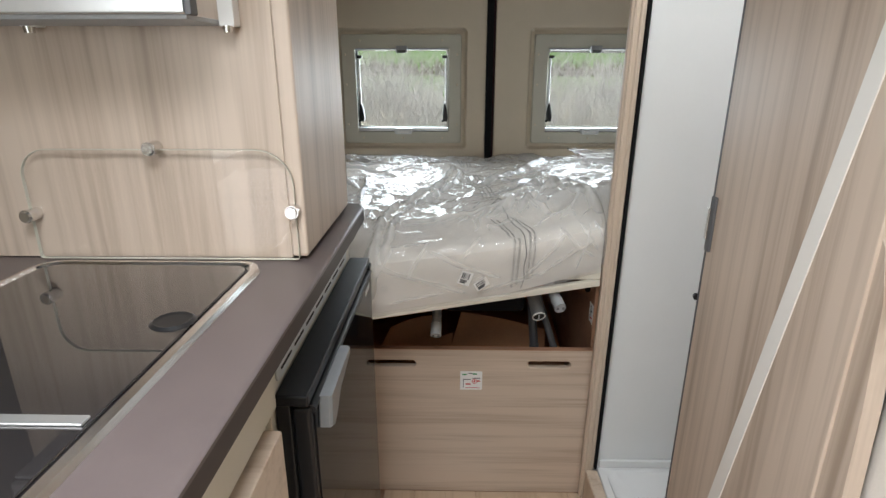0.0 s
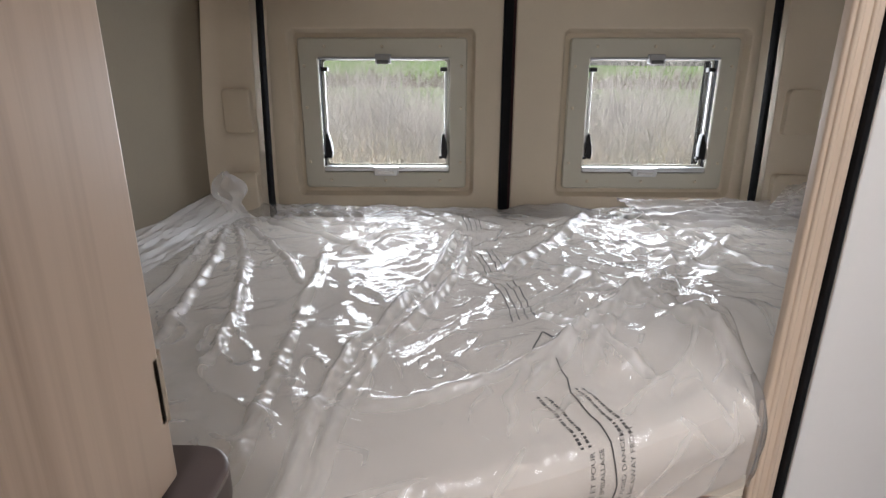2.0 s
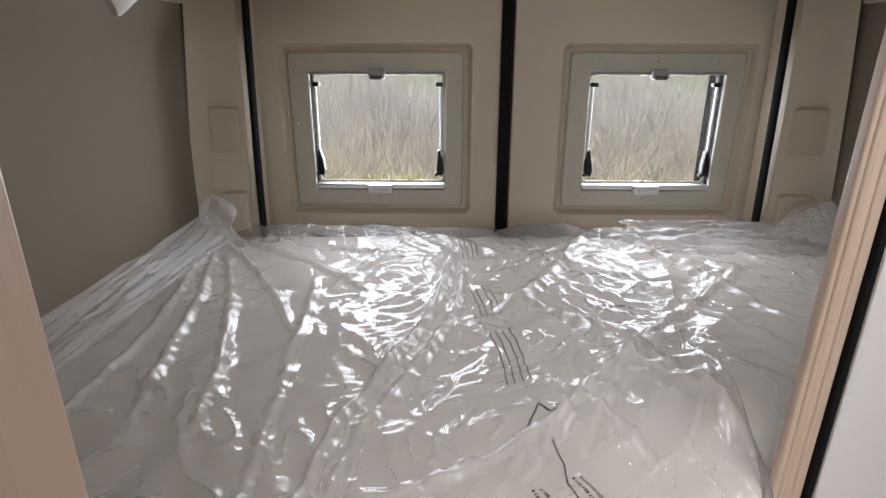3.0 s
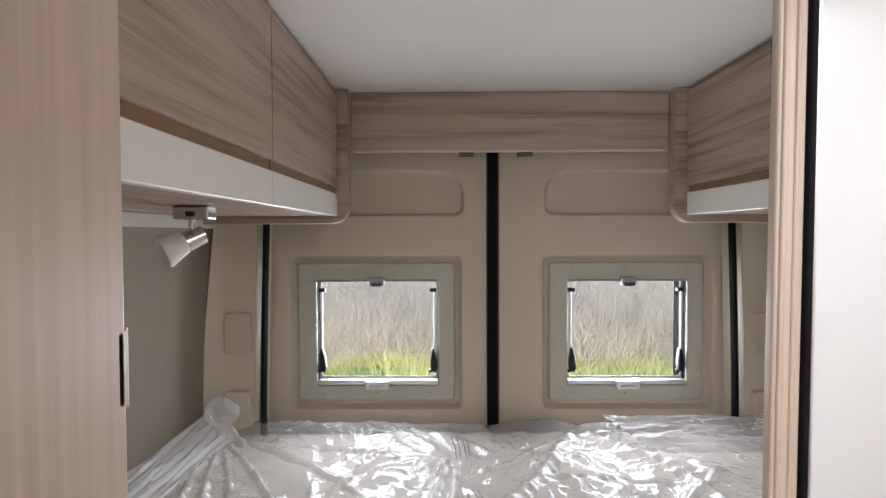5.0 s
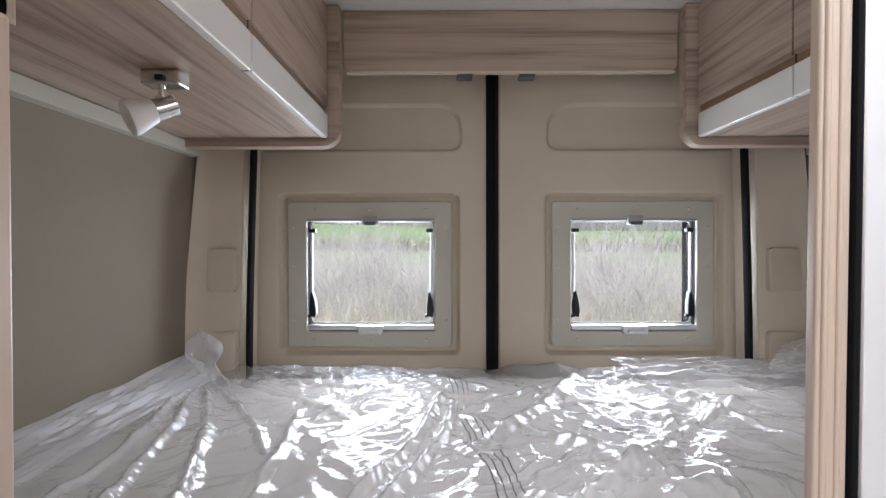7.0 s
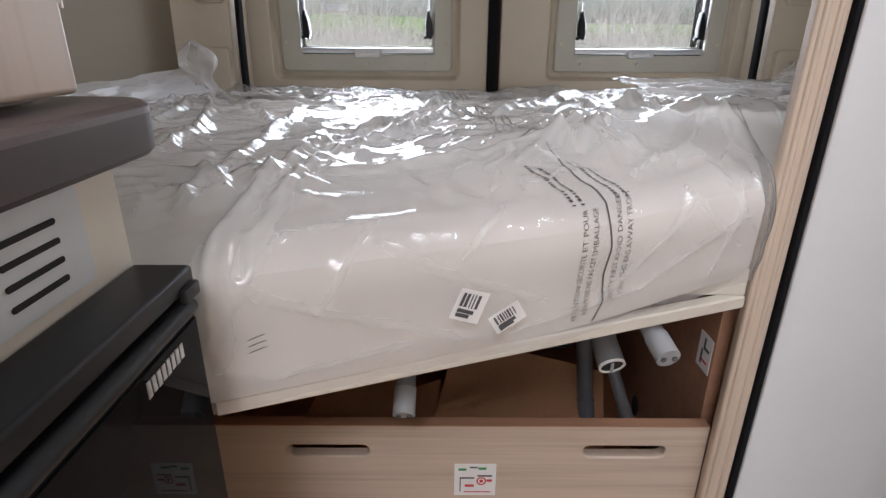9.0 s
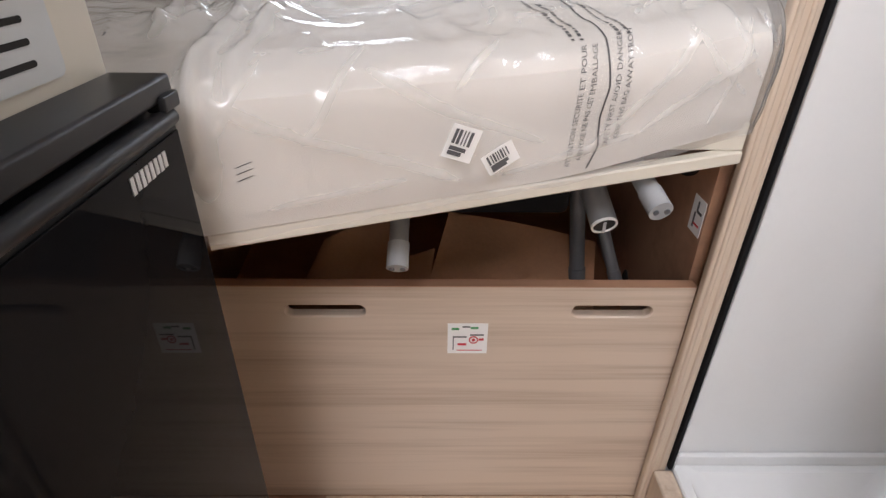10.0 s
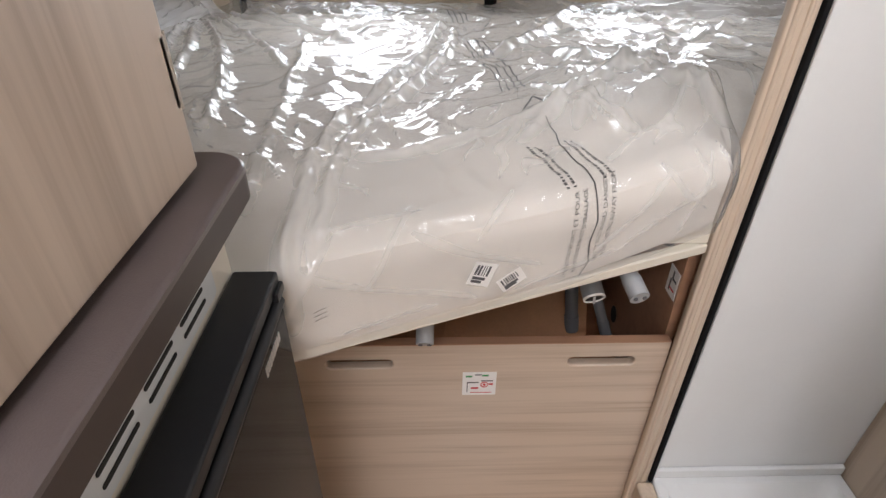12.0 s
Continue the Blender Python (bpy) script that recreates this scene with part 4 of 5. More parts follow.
strut("leg", (0.084, 2.424, 0.602), (0.055, 2.62, 0.72), 0.0185, LEG, "grey metal bed leg with a white rimmed open end")
strut("leg", (-0.195, 2.345, 0.592), (-0.190, 2.50, 0.715), 0.0125, LEG, "grey bed leg with a notched plastic end", 1.0)
strut("leg", (0.124, 2.362, 0.662), (0.088, 2.56, 0.735), 0.0135, GREYP, "pale grey bed leg with a notched plastic end", 1.0)
strut("brace", (0.10, 2.56, 0.42), (0.075, 2.60, 0.70), 0.013, GREY_DARK, "dark grey folding brace in the bed box", 1.0)
strut("brace", (0.155, 2.52, 0.44), (0.085, 2.60, 0.66), 0.010, GREY_DARK, "dark grey folding brace in the bed box", 1.0)
strut("brace", (-0.215, 2.42, 0.63), (-0.213, 2.52, 0.71), 0.008, BLACK, "small black brace behind a bed leg", 1.0)
rail_a, rail_b = Vector((-0.352, 2.190, 0)), Vector((0.238, 2.410, 0))
rail_n = Vector((rail_b.y - rail_a.y, rail_a.x - rail_b.x, 0)).normalized() * -0.018
rail_rings = [[tuple(p + Vector((0, 0, z))) for p in (rail_a + rail_n * e, rail_b + rail_n * e, rail_b + rail_n * (1 - e), rail_a + rail_n * (1 - e))] for z, e in ((0.696, 0.1), (0.698, 0.0), (0.711, 0.0), (0.713, 0.1))]
part("front_rail", loops(rail_rings, True, True), CREAM_FRONT, slat, "cream front rail under the bag")
part("rail_upstand", box(0.12, 0.2385, 2.412, 2.424, 0.7135, 0.750, 0.002), CREAM_FRONT, slat, "cream rail end beside the post")
part("under_board", box(-0.60, 0.242, 2.47, 3.30, 0.692, 0.702, 0.001), BROWN, slat, "brown underside of the bed frame")
# Black block that fills the dark area below the bed frame.
part("black_block", box(-0.175, 0.055, 2.50, 3.20, 0.575, 0.690, 0.012), RUBBER, slat, "black block with eased edges under the bed")


# ---- mattress in its polythene bag ----
def smooth01(v):
    v = min(1, max(0, v))
    return v * v * (3 - 2 * v)


def ease(v):
    v = np.clip(v, 0, 1)
    return v * v * (3 - 2 * v)


def open_front_y(x):
    return 2.176 + 0.387 * max(0, min(x, 0.2435) + 0.355)


def front_y(x):
    """The line of the mattress front: it runs askew across the bed box and ends behind the post."""
    y = open_front_y(x)
    return y + (2.452 - y) * smooth01((x - 0.2420) / 0.0025)


def lift(x):
    return 0.030 * smooth01((x + 0.05) / 0.35)


def lift_top(x):
    return 0.014 * smooth01(x / 0.22)


def crown(x, back):
    """How far the top swells behind its front edge."""
    return (0.012 + 0.022 * smooth01((x + 0.25) / 0.30)) * smooth01(back / 0.13) * (1 - smooth01((back - 0.15) / 0.55))


R, REAR = 0.034, 3.535
BED_Z0, BED_Z1 = 0.714, 0.849


def bed_line(x):
    """Front y, lower z, upper z, height of the straight face and length of the rounded edge at one place across the bed."""
    z0, z1 = BED_Z0 + lift(x), BED_Z1 + lift_top(x)
    return front_y(x), z0, z1, z1 - z0 - R, R * math.pi / 2


def bed_point(x, s, off=0.0):
    """A point on the mattress skin: s runs from the lower front edge up the face, over the rounded edge and back over the top."""
    yf, z0, z1, h, arc = bed_line(x)
    if s < 0:
        s = s * (0.3 + 1.6 * abs(noise.noise(Vector((x * 9, 2.2, 0.7)))))
    if s < h:
        return Vector((x, yf - off + 0.006 * (1 - s / h), z0 + s))
    if s < h + arc:
        a = (s - h) / R
        return Vector((x, yf + R - (R + off) * math.cos(a), z0 + h + (R + off) * math.sin(a)))
    y = yf + R + (s - h - arc)
    z1 += crown(x, y - open_front_y(x) - R) - (z1 - BED_Z1) * smooth01((y - 2.6) / 0.7)
    over = max(0, y - (REAR - 0.05))
    return Vector((x, y - 0.5 * over, z1 + off - over * 0.6))


FOLDS = [  # x, y of both ends on the bed, height, width, bow
    (-0.150, 3.22, -0.305, 2.52, 0.020, 0.011, 0.03), (-0.120, 3.12, -0.262, 2.52, 0.017, 0.010, 0.03), (-0.305, 2.54, -0.333, 2.12, 0.013, 0.010, -0.01), (-0.264, 2.54, -0.305, 2.20, 0.010, 0.009, -0.01),
    (0.24, 3.43, -0.076, 2.84, 0.018, 0.018, 0.02), (0.30, 3.40, 0.55, 3.30, 0.020, 0.024, 0.0),
    (-0.80, 3.25, -0.70, 2.45, 0.014, 0.010, 0.01), (-0.79, 3.27, -0.61, 2.52, 0.015, 0.011, 0.01), (-0.785, 3.29, -0.53, 2.62, 0.013, 0.010, 0.02), (-0.78, 3.31, -0.46, 2.80, 0.012, 0.010, 0.02), (-0.76, 3.34, -0.36, 3.02, 0.012, 0.012, 0.02), (-0.74, 3.36, -0.28, 3.20, 0.010, 0.012, 0.01),
    (-0.06, 2.40, 0.235, 2.72, 0.012, 0.010, 0.03), (0.02, 2.45, 0.30, 2.85, 0.010, 0.010, 0.02), (0.30, 2.85, 0.55, 3.12, 0.012, 0.012, 0.0), (-0.10, 2.62, 0.12, 2.70, 0.010, 0.009, 0.01),
    (-0.47, 3.05, -0.42, 2.60, 0.011, 0.011, 0.0), (-0.42, 2.60, -0.39, 2.25, 0.010, 0.010, 0.0), (0.10, 3.10, 0.42, 3.05, 0.010, 0.011, 0.0), (-0.27, 2.36, 0.02, 2.52, 0.012, 0.010, -0.02),
    (0.0, 2.95, 0.16, 2.62, 0.010, 0.009, 0.01), (-0.30, 3.35, -0.42, 3.0, 0.010, 0.012, 0.0), (0.36, 3.28, 0.62, 2.98, 0.012, 0.012, 0.0), (-0.62, 2.95, -0.50, 2.45, 0.010, 0.010, 0.01),
    (0.20, 2.50, 0.06, 2.86, 0.012, 0.010, 0.01), (0.10, 2.43, -0.02, 2.62, 0.010, 0.009, 0.0), (0.40, 2.70, 0.28, 3.05, 0.012, 0.011, 0.01), (0.48, 2.78, 0.44, 3.18, 0.011, 0.012, 0.0), (0.235, 2.45, 0.16, 2.66, 0.014, 0.014, 0.0),
]


FRONT_FOLDS = [  # x, z of both ends on the front face, height, width
    (-0.34, 0.84, -0.10, 0.73, 0.005, 0.009), (-0.22, 0.85, -0.02, 0.76, 0.004, 0.009), (0.00, 0.74, 0.14, 0.86, 0.005, 0.009), (0.06, 0.76, 0.21, 0.84, 0.006, 0.010),
    (-0.30, 0.74, -0.16, 0.75, 0.004, 0.007), (-0.26, 0.79, -0.20, 0.87, 0.004, 0.007), (0.10, 0.87, 0.22, 0.78, 0.005, 0.008), (-0.13, 0.82, -0.06, 0.88, 0.004, 0.007),
    (-0.37, 0.75, -0.28, 0.86, 0.006, 0.008), (0.16, 0.75, 0.20, 0.88, 0.006, 0.007), (-0.10, 0.735, 0.08, 0.765, 0.005, 0.008), (-0.34, 0.855, -0.16, 0.862, 0.006, 0.007),
    (0.14, 0.90, 0.225, 0.80, 0.008, 0.008), (0.19, 0.90, 0.232, 0.83, 0.008, 0.006),
]


def field(u, v, seed):
    """Smooth gradient noise over two arrays, from about -0.7 to 0.7."""
    iu, iv = np.floor(u).astype(np.int64), np.floor(v).astype(np.int64)
    fu, fv = u - iu, v - iv

    def corner(a, b):
        k = (a * 374761393 + b * 668265263 + seed * 1442695041) & 0xFFFFFFFF
        k = ((k ^ (k >> 13)) * 1274126177) & 0xFFFFFFFF
        ang = (k ^ (k >> 16)) % 65536 * (2 * math.pi / 65536)
        return np.cos(ang) * (u - a) + np.sin(ang) * (v - b)
    su, sv = fu ** 3 * (fu * (fu * 6 - 15) + 10), fv ** 3 * (fv * (fv * 6 - 15) + 10)
    lo = corner(iu, iv) * (1 - su) + corner(iu + 1, iv) * su
    hi = corner(iu, iv + 1) * (1 - su) + corner(iu + 1, iv + 1) * su
    return lo * (1 - sv) + hi * sv


def creased(u, v, turn, along, across, seed):
    """Sharp creases that run in one direction, with flat facets between them."""
    c, s = math.cos(radians(turn)), math.sin(radians(turn))
    return 1 - 2.6 * np.abs(field((u * c + v * s) * along, (v * c - u * s) * across, seed))


def wrinkles(x, y, z, top):
    """Height of the film over the mattress; x and y are arrays on the unrolled skin, z is the height on the front face."""
    wx = x + 0.035 * field(x * 6, y * 6, 1) + 0.010 * field(x * 22, y * 22, 2)
    wy = y + 0.035 * field(x * 6, y * 6, 3) + 0.010 * field(x * 22, y * 22, 4)
    pick = ease(field(x * 4.3, y * 4.3, 5) * 2.4 + 0.5)
    patch = 0.35 + 0.65 * ease(field(x * 3.4, y * 3.0, 6) * 2.0 + 0.62)
    big = creased(wx, wy, 62, 3.2, 9.0, 7) * pick + creased(wx, wy, -48, 3.0, 8.5, 8) * (1 - pick)
    mid = creased(wx, wy, 40, 8.0, 20.0, 9) * pick + creased(wx, wy, -64, 7.5, 21.0, 10) * (1 - pick)
    fine = creased(wx, wy, 15, 24.0, 46.0, 11) * (1 - pick) + creased(wx, wy, -75, 22.0, 50.0, 12) * pick
    w = (0.26 + 0.74 * top) * (0.0105 * np.maximum(big, -0.4) + patch * 0.0108 * np.maximum(mid, -0.4)) + (0.55 + 0.45 * top) * patch * 0.0030 * np.maximum(fine, -0.5) + 0.008
    double = np.zeros_like(x)
    fx, fy = x + 0.22 * (wx - x), y + 0.22 * (wy - y)
    for x0, y0, x1, y1, hgt, wid, bow in FOLDS:
        vx, vy = x1 - x0, y1 - y0
        length = math.hypot(vx, vy)
        t = ((fx - x0) * vx + (fy - y0) * vy) / length ** 2
        dd = ((fx - x0) * vy - (fy - y0) * vx) / length + bow * np.sin(math.pi * np.clip(t, 0, 1))
        ridge = ease((t + 0.1) / 0.25) * ease((1.1 - t) / 0.25) * np.exp(-np.abs(dd / (wid * 1.05)) ** 1.7)
        w += 0.85 * hgt * ridge
        double = np.maximum(double, ridge * min(1, hgt / 0.014))
    for x0, z0, x1, z1, hgt, wid in FRONT_FOLDS:
        vx, vz = x1 - x0, z1 - z0
        length = math.hypot(vx, vz)
        t = ((fx - x0) * vx + (z - z0) * vz) / length ** 2
        dd = ((fx - x0) * vz - (z - z0) * vx) / length
        ridge = (1 - top) * ease((t + 0.1) / 0.3) * ease((1.1 - t) / 0.3) * np.exp(-np.abs(dd) / wid * 1.4)
        w += 0.6 * hgt * ridge
        double = np.maximum(double, 0.22 * ridge)
    double = np.maximum(double, 0.35 * top * patch * ease((mid - 0.80) / 0.15))
    # gathered hem at the rear, and the bag pulled up against the post
    w += ease((y - 3.36) / 0.12) * 0.026 * np.maximum(0, field(x * 7, y * 0 + 1.3, 13) * 1.6 + 0.35)
    w += 0.022 * np.exp(-((x - 0.25) / 0.09) ** 2 - ((y - 2.52) / 0.10) ** 2) * top
    return np.maximum(w, 0.0008), double


X0, X1, NX = -0.885, 0.925, 520
S_END, S_STEP = 1.62, 0.0036
S_MIN = -0.006
NS = int((S_END - S_MIN) / S_STEP) + 1
film_x = np.linspace(X0, X1, NX + 1)
film_s = S_MIN + S_STEP * np.arange(NS)
lines = np.array([bed_line(x) for x in film_x])
un_y = (lines[:, 0] + R - lines[:, 3] - lines[:, 4])[:, None] + film_s[None, :]
un_x = np.repeat(film_x[:, None], NS, 1)
un_z = lines[:, 1][:, None] + film_s[None, :]
on_top = ease((film_s[None, :] - (lines[:, 3] + 0.3 * lines[:, 4])[:, None]) / 0.10)
FILM_W, FILM_DOUBLE = wrinkles(un_x, un_y, un_z, on_top)
FILM_W *= 1 - 0.6 * ease((0.03 - film_s[None, :]) / 0.03)


def film_height(x, s):
    """The film's height over the mattress between the points of its grid."""
    fi = min(max((x - X0) / (X1 - X0) * NX, 0), NX - 1.001)
    fk = min(max((s - S_MIN) / S_STEP, 0), NS - 1.001)
    i, k = int(fi), int(fk)
    a, b = fi - i, fk - k
    return (FILM_W[i, k] * (1 - a) + FILM_W[i + 1, k] * a) * (1 - b) + (FILM_W[i, k + 1] * (1 - a) + FILM_W[i + 1, k + 1] * a) * b


mattress = thing("mattress", "white mattress wrapped in clear crinkled polythene on the bed", "mattress", (0, 2.8, 0.71))
bm = bmesh.new()
rows = []
for i in range(301):
    x = X0 + (X1 - X0) * i / 300
    top_n = 40
    rows.append([bm.verts.new(bed_point(x, 1.56 * (k / top_n) ** 1.35, -0.004)) for k in range(top_n + 1)])
for a, b in zip(rows, rows[1:]):
    for k in range(len(a) - 1):
        bm.faces.new((a[k], b[k], b[k + 1], a[k + 1]))
under = [[bm.verts.new((r[0].co.x, r[0].co.y + 0.008, r[0].co.z - 0.001)), bm.verts.new((r[0].co.x, 3.47, r[0].co.z - 0.003 - 0.004))] for r in rows]
for (a, b), (ra, rb) in zip(zip(under, under[1:]), zip(rows, rows[1:])):
    bm.faces.new((a[0], b[0], b[1], a[1]))
    bm.faces.new((ra[0], rb[0], b[0], a[0]))
part("body", bm, TICKING, mattress, "white quilted mattress")

verts = [tuple(bed_point(x, s, 0.003 + w)) for x, ws in zip(film_x, FILM_W) for s, w in zip(film_s, ws)]
faces = [(i * NS + k, (i + 1) * NS + k, (i + 1) * NS + k + 1, i * NS + k + 1) for i in range(NX) for k in range(NS - 1)]
me = bpy.data.meshes.new("polythene_film")
me.from_pydata(verts, [], faces)
me.polygons.foreach_set("use_smooth", [True] * len(me.polygons))
me.materials.append(FILM)
me.attributes.new("doubled", "FLOAT", "POINT").data.foreach_set("value", FILM_DOUBLE.astype(np.float32).ravel())
film = new("polythene_film", me)
film.parent, film.matrix_parent_inverse = mattress, mattress.matrix_world.inverted()
film["label"] = "clear crinkled polythene film"
film.visible_shadow = False


def loose_film(name, centre, size, seed, label, height, spread=1.0, mat=None):
    """A crumpled, gathered end of the bag: a pleated sheet that rises to a tuft."""
    bm = bmesh.new()
    nu, nv = 48, 26
    cv = Vector(centre)
    g = []
    for i in range(nu + 1):
        row = []
        for k in range(nv + 1):
            u, v = i / nu * 2 - 1, k / nv
            a = u * math.pi * 0.9
            pinch = 0.55 + 0.5 * math.exp(-((v - 0.68) / 0.2) ** 2) + 0.5 * math.exp(-(v / 0.12) ** 2)
            rad = size * spread * pinch * (1.0 if v < 0.75 else math.sqrt(max(0.02, 1 - ((v - 0.75) / 0.25) ** 2)))
            pleat = 0.16 * size * math.sin(u * 17 + seed) * (1.1 - v)
            nz = noise.noise(Vector((u * 3 + seed, v * 4, seed))) * size * 0.5
            row.append(bm.verts.new(cv + Vector(((rad + pleat) * math.sin(a) + nz * 0.7 - 0.035 * v, (rad + pleat) * math.cos(a) * 0.55 + nz * 0.5, height * v + nz * 0.5 * v))))
        g.append(row)
    for i in range(nu):
        for k in range(nv):
            bm.faces.new((g[i][k], g[i + 1][k], g[i + 1][k + 1], g[i][k + 1]))
    ob = part(name, bm, mat or FILM_LOOSE, mattress, label)
    ob.visible_shadow = False
    return ob


loose_film("bag_tuft", (-0.785, 3.33, 0.86), 0.045, 2.0, "gathered twisted end of the polythene bag", 0.145)


def loose_sheet(name, corners, amp, seed, label):
    a, b, c_, d = [Vector(p) for p in corners]
    bm, nu, nv = bmesh.new(), 60, 34
    g = []
    for i in range(nu + 1):
        row = []
        for k in range(nv + 1):
            u, v = i / nu, k / nv
            p = a.lerp(b, u).lerp(d.lerp(c_, u), v)
            f = 1 - abs(noise.noise(Vector((u * 2.6 + seed, v * 6 + u * 2, seed)))) * 2
            f2 = 1 - abs(noise.noise(Vector((u * 7 + seed, v * 15 - u * 5, seed * 2)))) * 2
            row.append(bm.verts.new(p + Vector((0, -0.4 * amp * f, amp * (f * 0.8 + f2 * 0.35)))))
        g.append(row)
    for i in range(nu):
        for k in range(nv):
            bm.faces.new((g[i][k], g[i + 1][k], g[i + 1][k + 1], g[i][k + 1]))
    ob = part(name, bm, FILM_LOOSE, mattress, label)
    ob.visible_shadow = False
    return ob


loose_sheet("bag_flap", [(-0.892, 2.30, 0.905), (-0.886, 3.40, 0.925), (-0.775, 3.38, 0.872), (-0.815, 2.30, 0.862)], 0.012, 1.0, "loose crumpled flap of the polythene bag")
loose_sheet("bag_flap", [(0.335, 3.44, 0.895), (0.92, 3.46, 0.895), (0.92, 3.20, 0.872), (0.42, 3.24, 0.866)], 0.020, 5.0, "loose crumpled flap of the polythene bag")
loose_sheet("bag_flap", [(0.84, 3.43, 0.95), (0.90, 3.36, 0.985), (0.92, 3.18, 0.885), (0.76, 3.38, 0.885)], 0.008, 8.0, "raised corner of the polythene bag")


# printing on the bag
def on_bag(x, s, off):
    return bed_point(x, s, 0.0030 + off + film_height(x, s))


def s_at(y, x):
    yf, z0, z1, h, arc = bed_line(x)
    return h + arc + y - yf - R


def print_line(words, x0, s0, x1, s1, size):
    """One line of print that runs up the bag from (x0, s0) to (x1, s1)."""
    cu = bpy.data.curves.new("print", "FONT")
    cu.body, cu.size, cu.resolution_u = words, 1.0, 2
    tmp = bpy.data.objects.new("print_tmp", cu)
    scene.collection.objects.link(tmp)
    bpy.context.view_layer.update()
    me = bpy.data.meshes.new_from_object(tmp.evaluated_get(bpy.context.evaluated_depsgraph_get()))
    bpy.data.objects.remove(tmp)
    wid = max(v.co.x for v in me.vertices)
    for v in me.vertices:
        t = v.co.x / wid
        v.co = on_bag(x0 + (x1 - x0) * t - v.co.y * size, s0 + (s1 - s0) * t, 0.0012)
    me.materials.append(BAG_INK)
    me.name = "print_line"
    ob = new("print_line", me)
    ob.parent, ob.matrix_parent_inverse = film, film.matrix_world.inverted()
    ob["label"] = "black printed warning text"


print_line("ATTENTION SECURITE ET POUR", -0.006, 0.020, 0.000, 0.132, 0.0085)
print_line("ASPHYXIE NE PAS CET EMBALLAGE", 0.006, 0.026, 0.012, 0.132, 0.0085)
print_line("SAFETY FIRST AVOID DANGER", 0.034, 0.036, 0.040, 0.140, 0.0085)
print_line("KEEP THIS BAG AWAY FROM", 0.046, 0.042, 0.052, 0.140, 0.0085)


def print_bar(pts, width, name="print_bar"):
    """A printed line as a thin ribbon over the folds; pts are (x, s)."""
    bm = bmesh.new()
    prev = None
    dense = []
    for (xa, sa), (xb, sb) in zip(pts, pts[1:]):
        n = max(2, int(math.hypot(xb - xa, sb - sa) / 0.006))
        dense += [(xa + (xb - xa) * i / n, sa + (sb - sa) * i / n) for i in range(n)]
    for x, s in dense + [pts[-1]]:
        cur = (bm.verts.new(on_bag(x - width / 2, s, 0.0012)), bm.verts.new(on_bag(x + width / 2, s, 0.0012)))
        if prev:
            bm.faces.new((prev[0], prev[1], cur[1], cur[0]))
        prev = cur
    part(name, bm, BAG_INK, film, "faded black printed line")


print_bar([(0.016, 0.012), (0.023, 0.04), (0.021, 0.07), (0.026, 0.10), (0.022, 0.135), (0.006, 0.165), (-0.014, 0.205), (-0.012, 0.235), (-0.022, 0.27)], 0.0022)
for dx in (-0.036, -0.026, 0.016, 0.026):
    seg = [(dx + 0.022, 0.136), (dx + 0.000, 0.175), (dx - 0.022, 0.210)]
    for j in range(20):
        t0, t1 = j / 20, (j + (0.45, 0.8, 0.6)[j % 3]) / 20
        f_ = lambda t: (seg[0][0] + (seg[1][0] - seg[0][0]) * min(1, t * 2) + (seg[2][0] - seg[1][0]) * max(0, t * 2 - 1), seg[0][1] + 0.075 * t)
        print_bar([f_(t0), f_(t1)], 0.0040)
for y0, y1, xa, xb in ((2.60, 2.78, -0.045, -0.062), (2.86, 3.0, -0.07, -0.09), (3.22, 3.38, -0.10, -0.115)):
    for dx in (-0.022, -0.010, 0.004, 0.016):
        pp = [(xa + dx, s_at(y0, xa)), ((xa + xb) / 2 + dx + 0.006, s_at((y0 + y1) / 2, xa)), (xb + dx, s_at(y1, xb))]
        print_bar(pp, 0.0022)
# recycling triangle
cx_, cs_ = -0.030, s_at(2.50, -0.03)
tri = [(cx_ - 0.020, cs_ - 0.010), (cx_ + 0.020, cs_ - 0.010), (cx_, cs_ + 0.026), (cx_ - 0.020, cs_ - 0.010)]
print_bar(tri[:2] + [tri[2]], 0.0035, "triangle_mark")
print_bar([tri[2], tri[0]], 0.0035, "triangle_mark")
print_bar([(cx_ - 0.02, cs_ - 0.011), (cx_ + 0.02, cs_ - 0.0105)], 0.003, "triangle_mark")


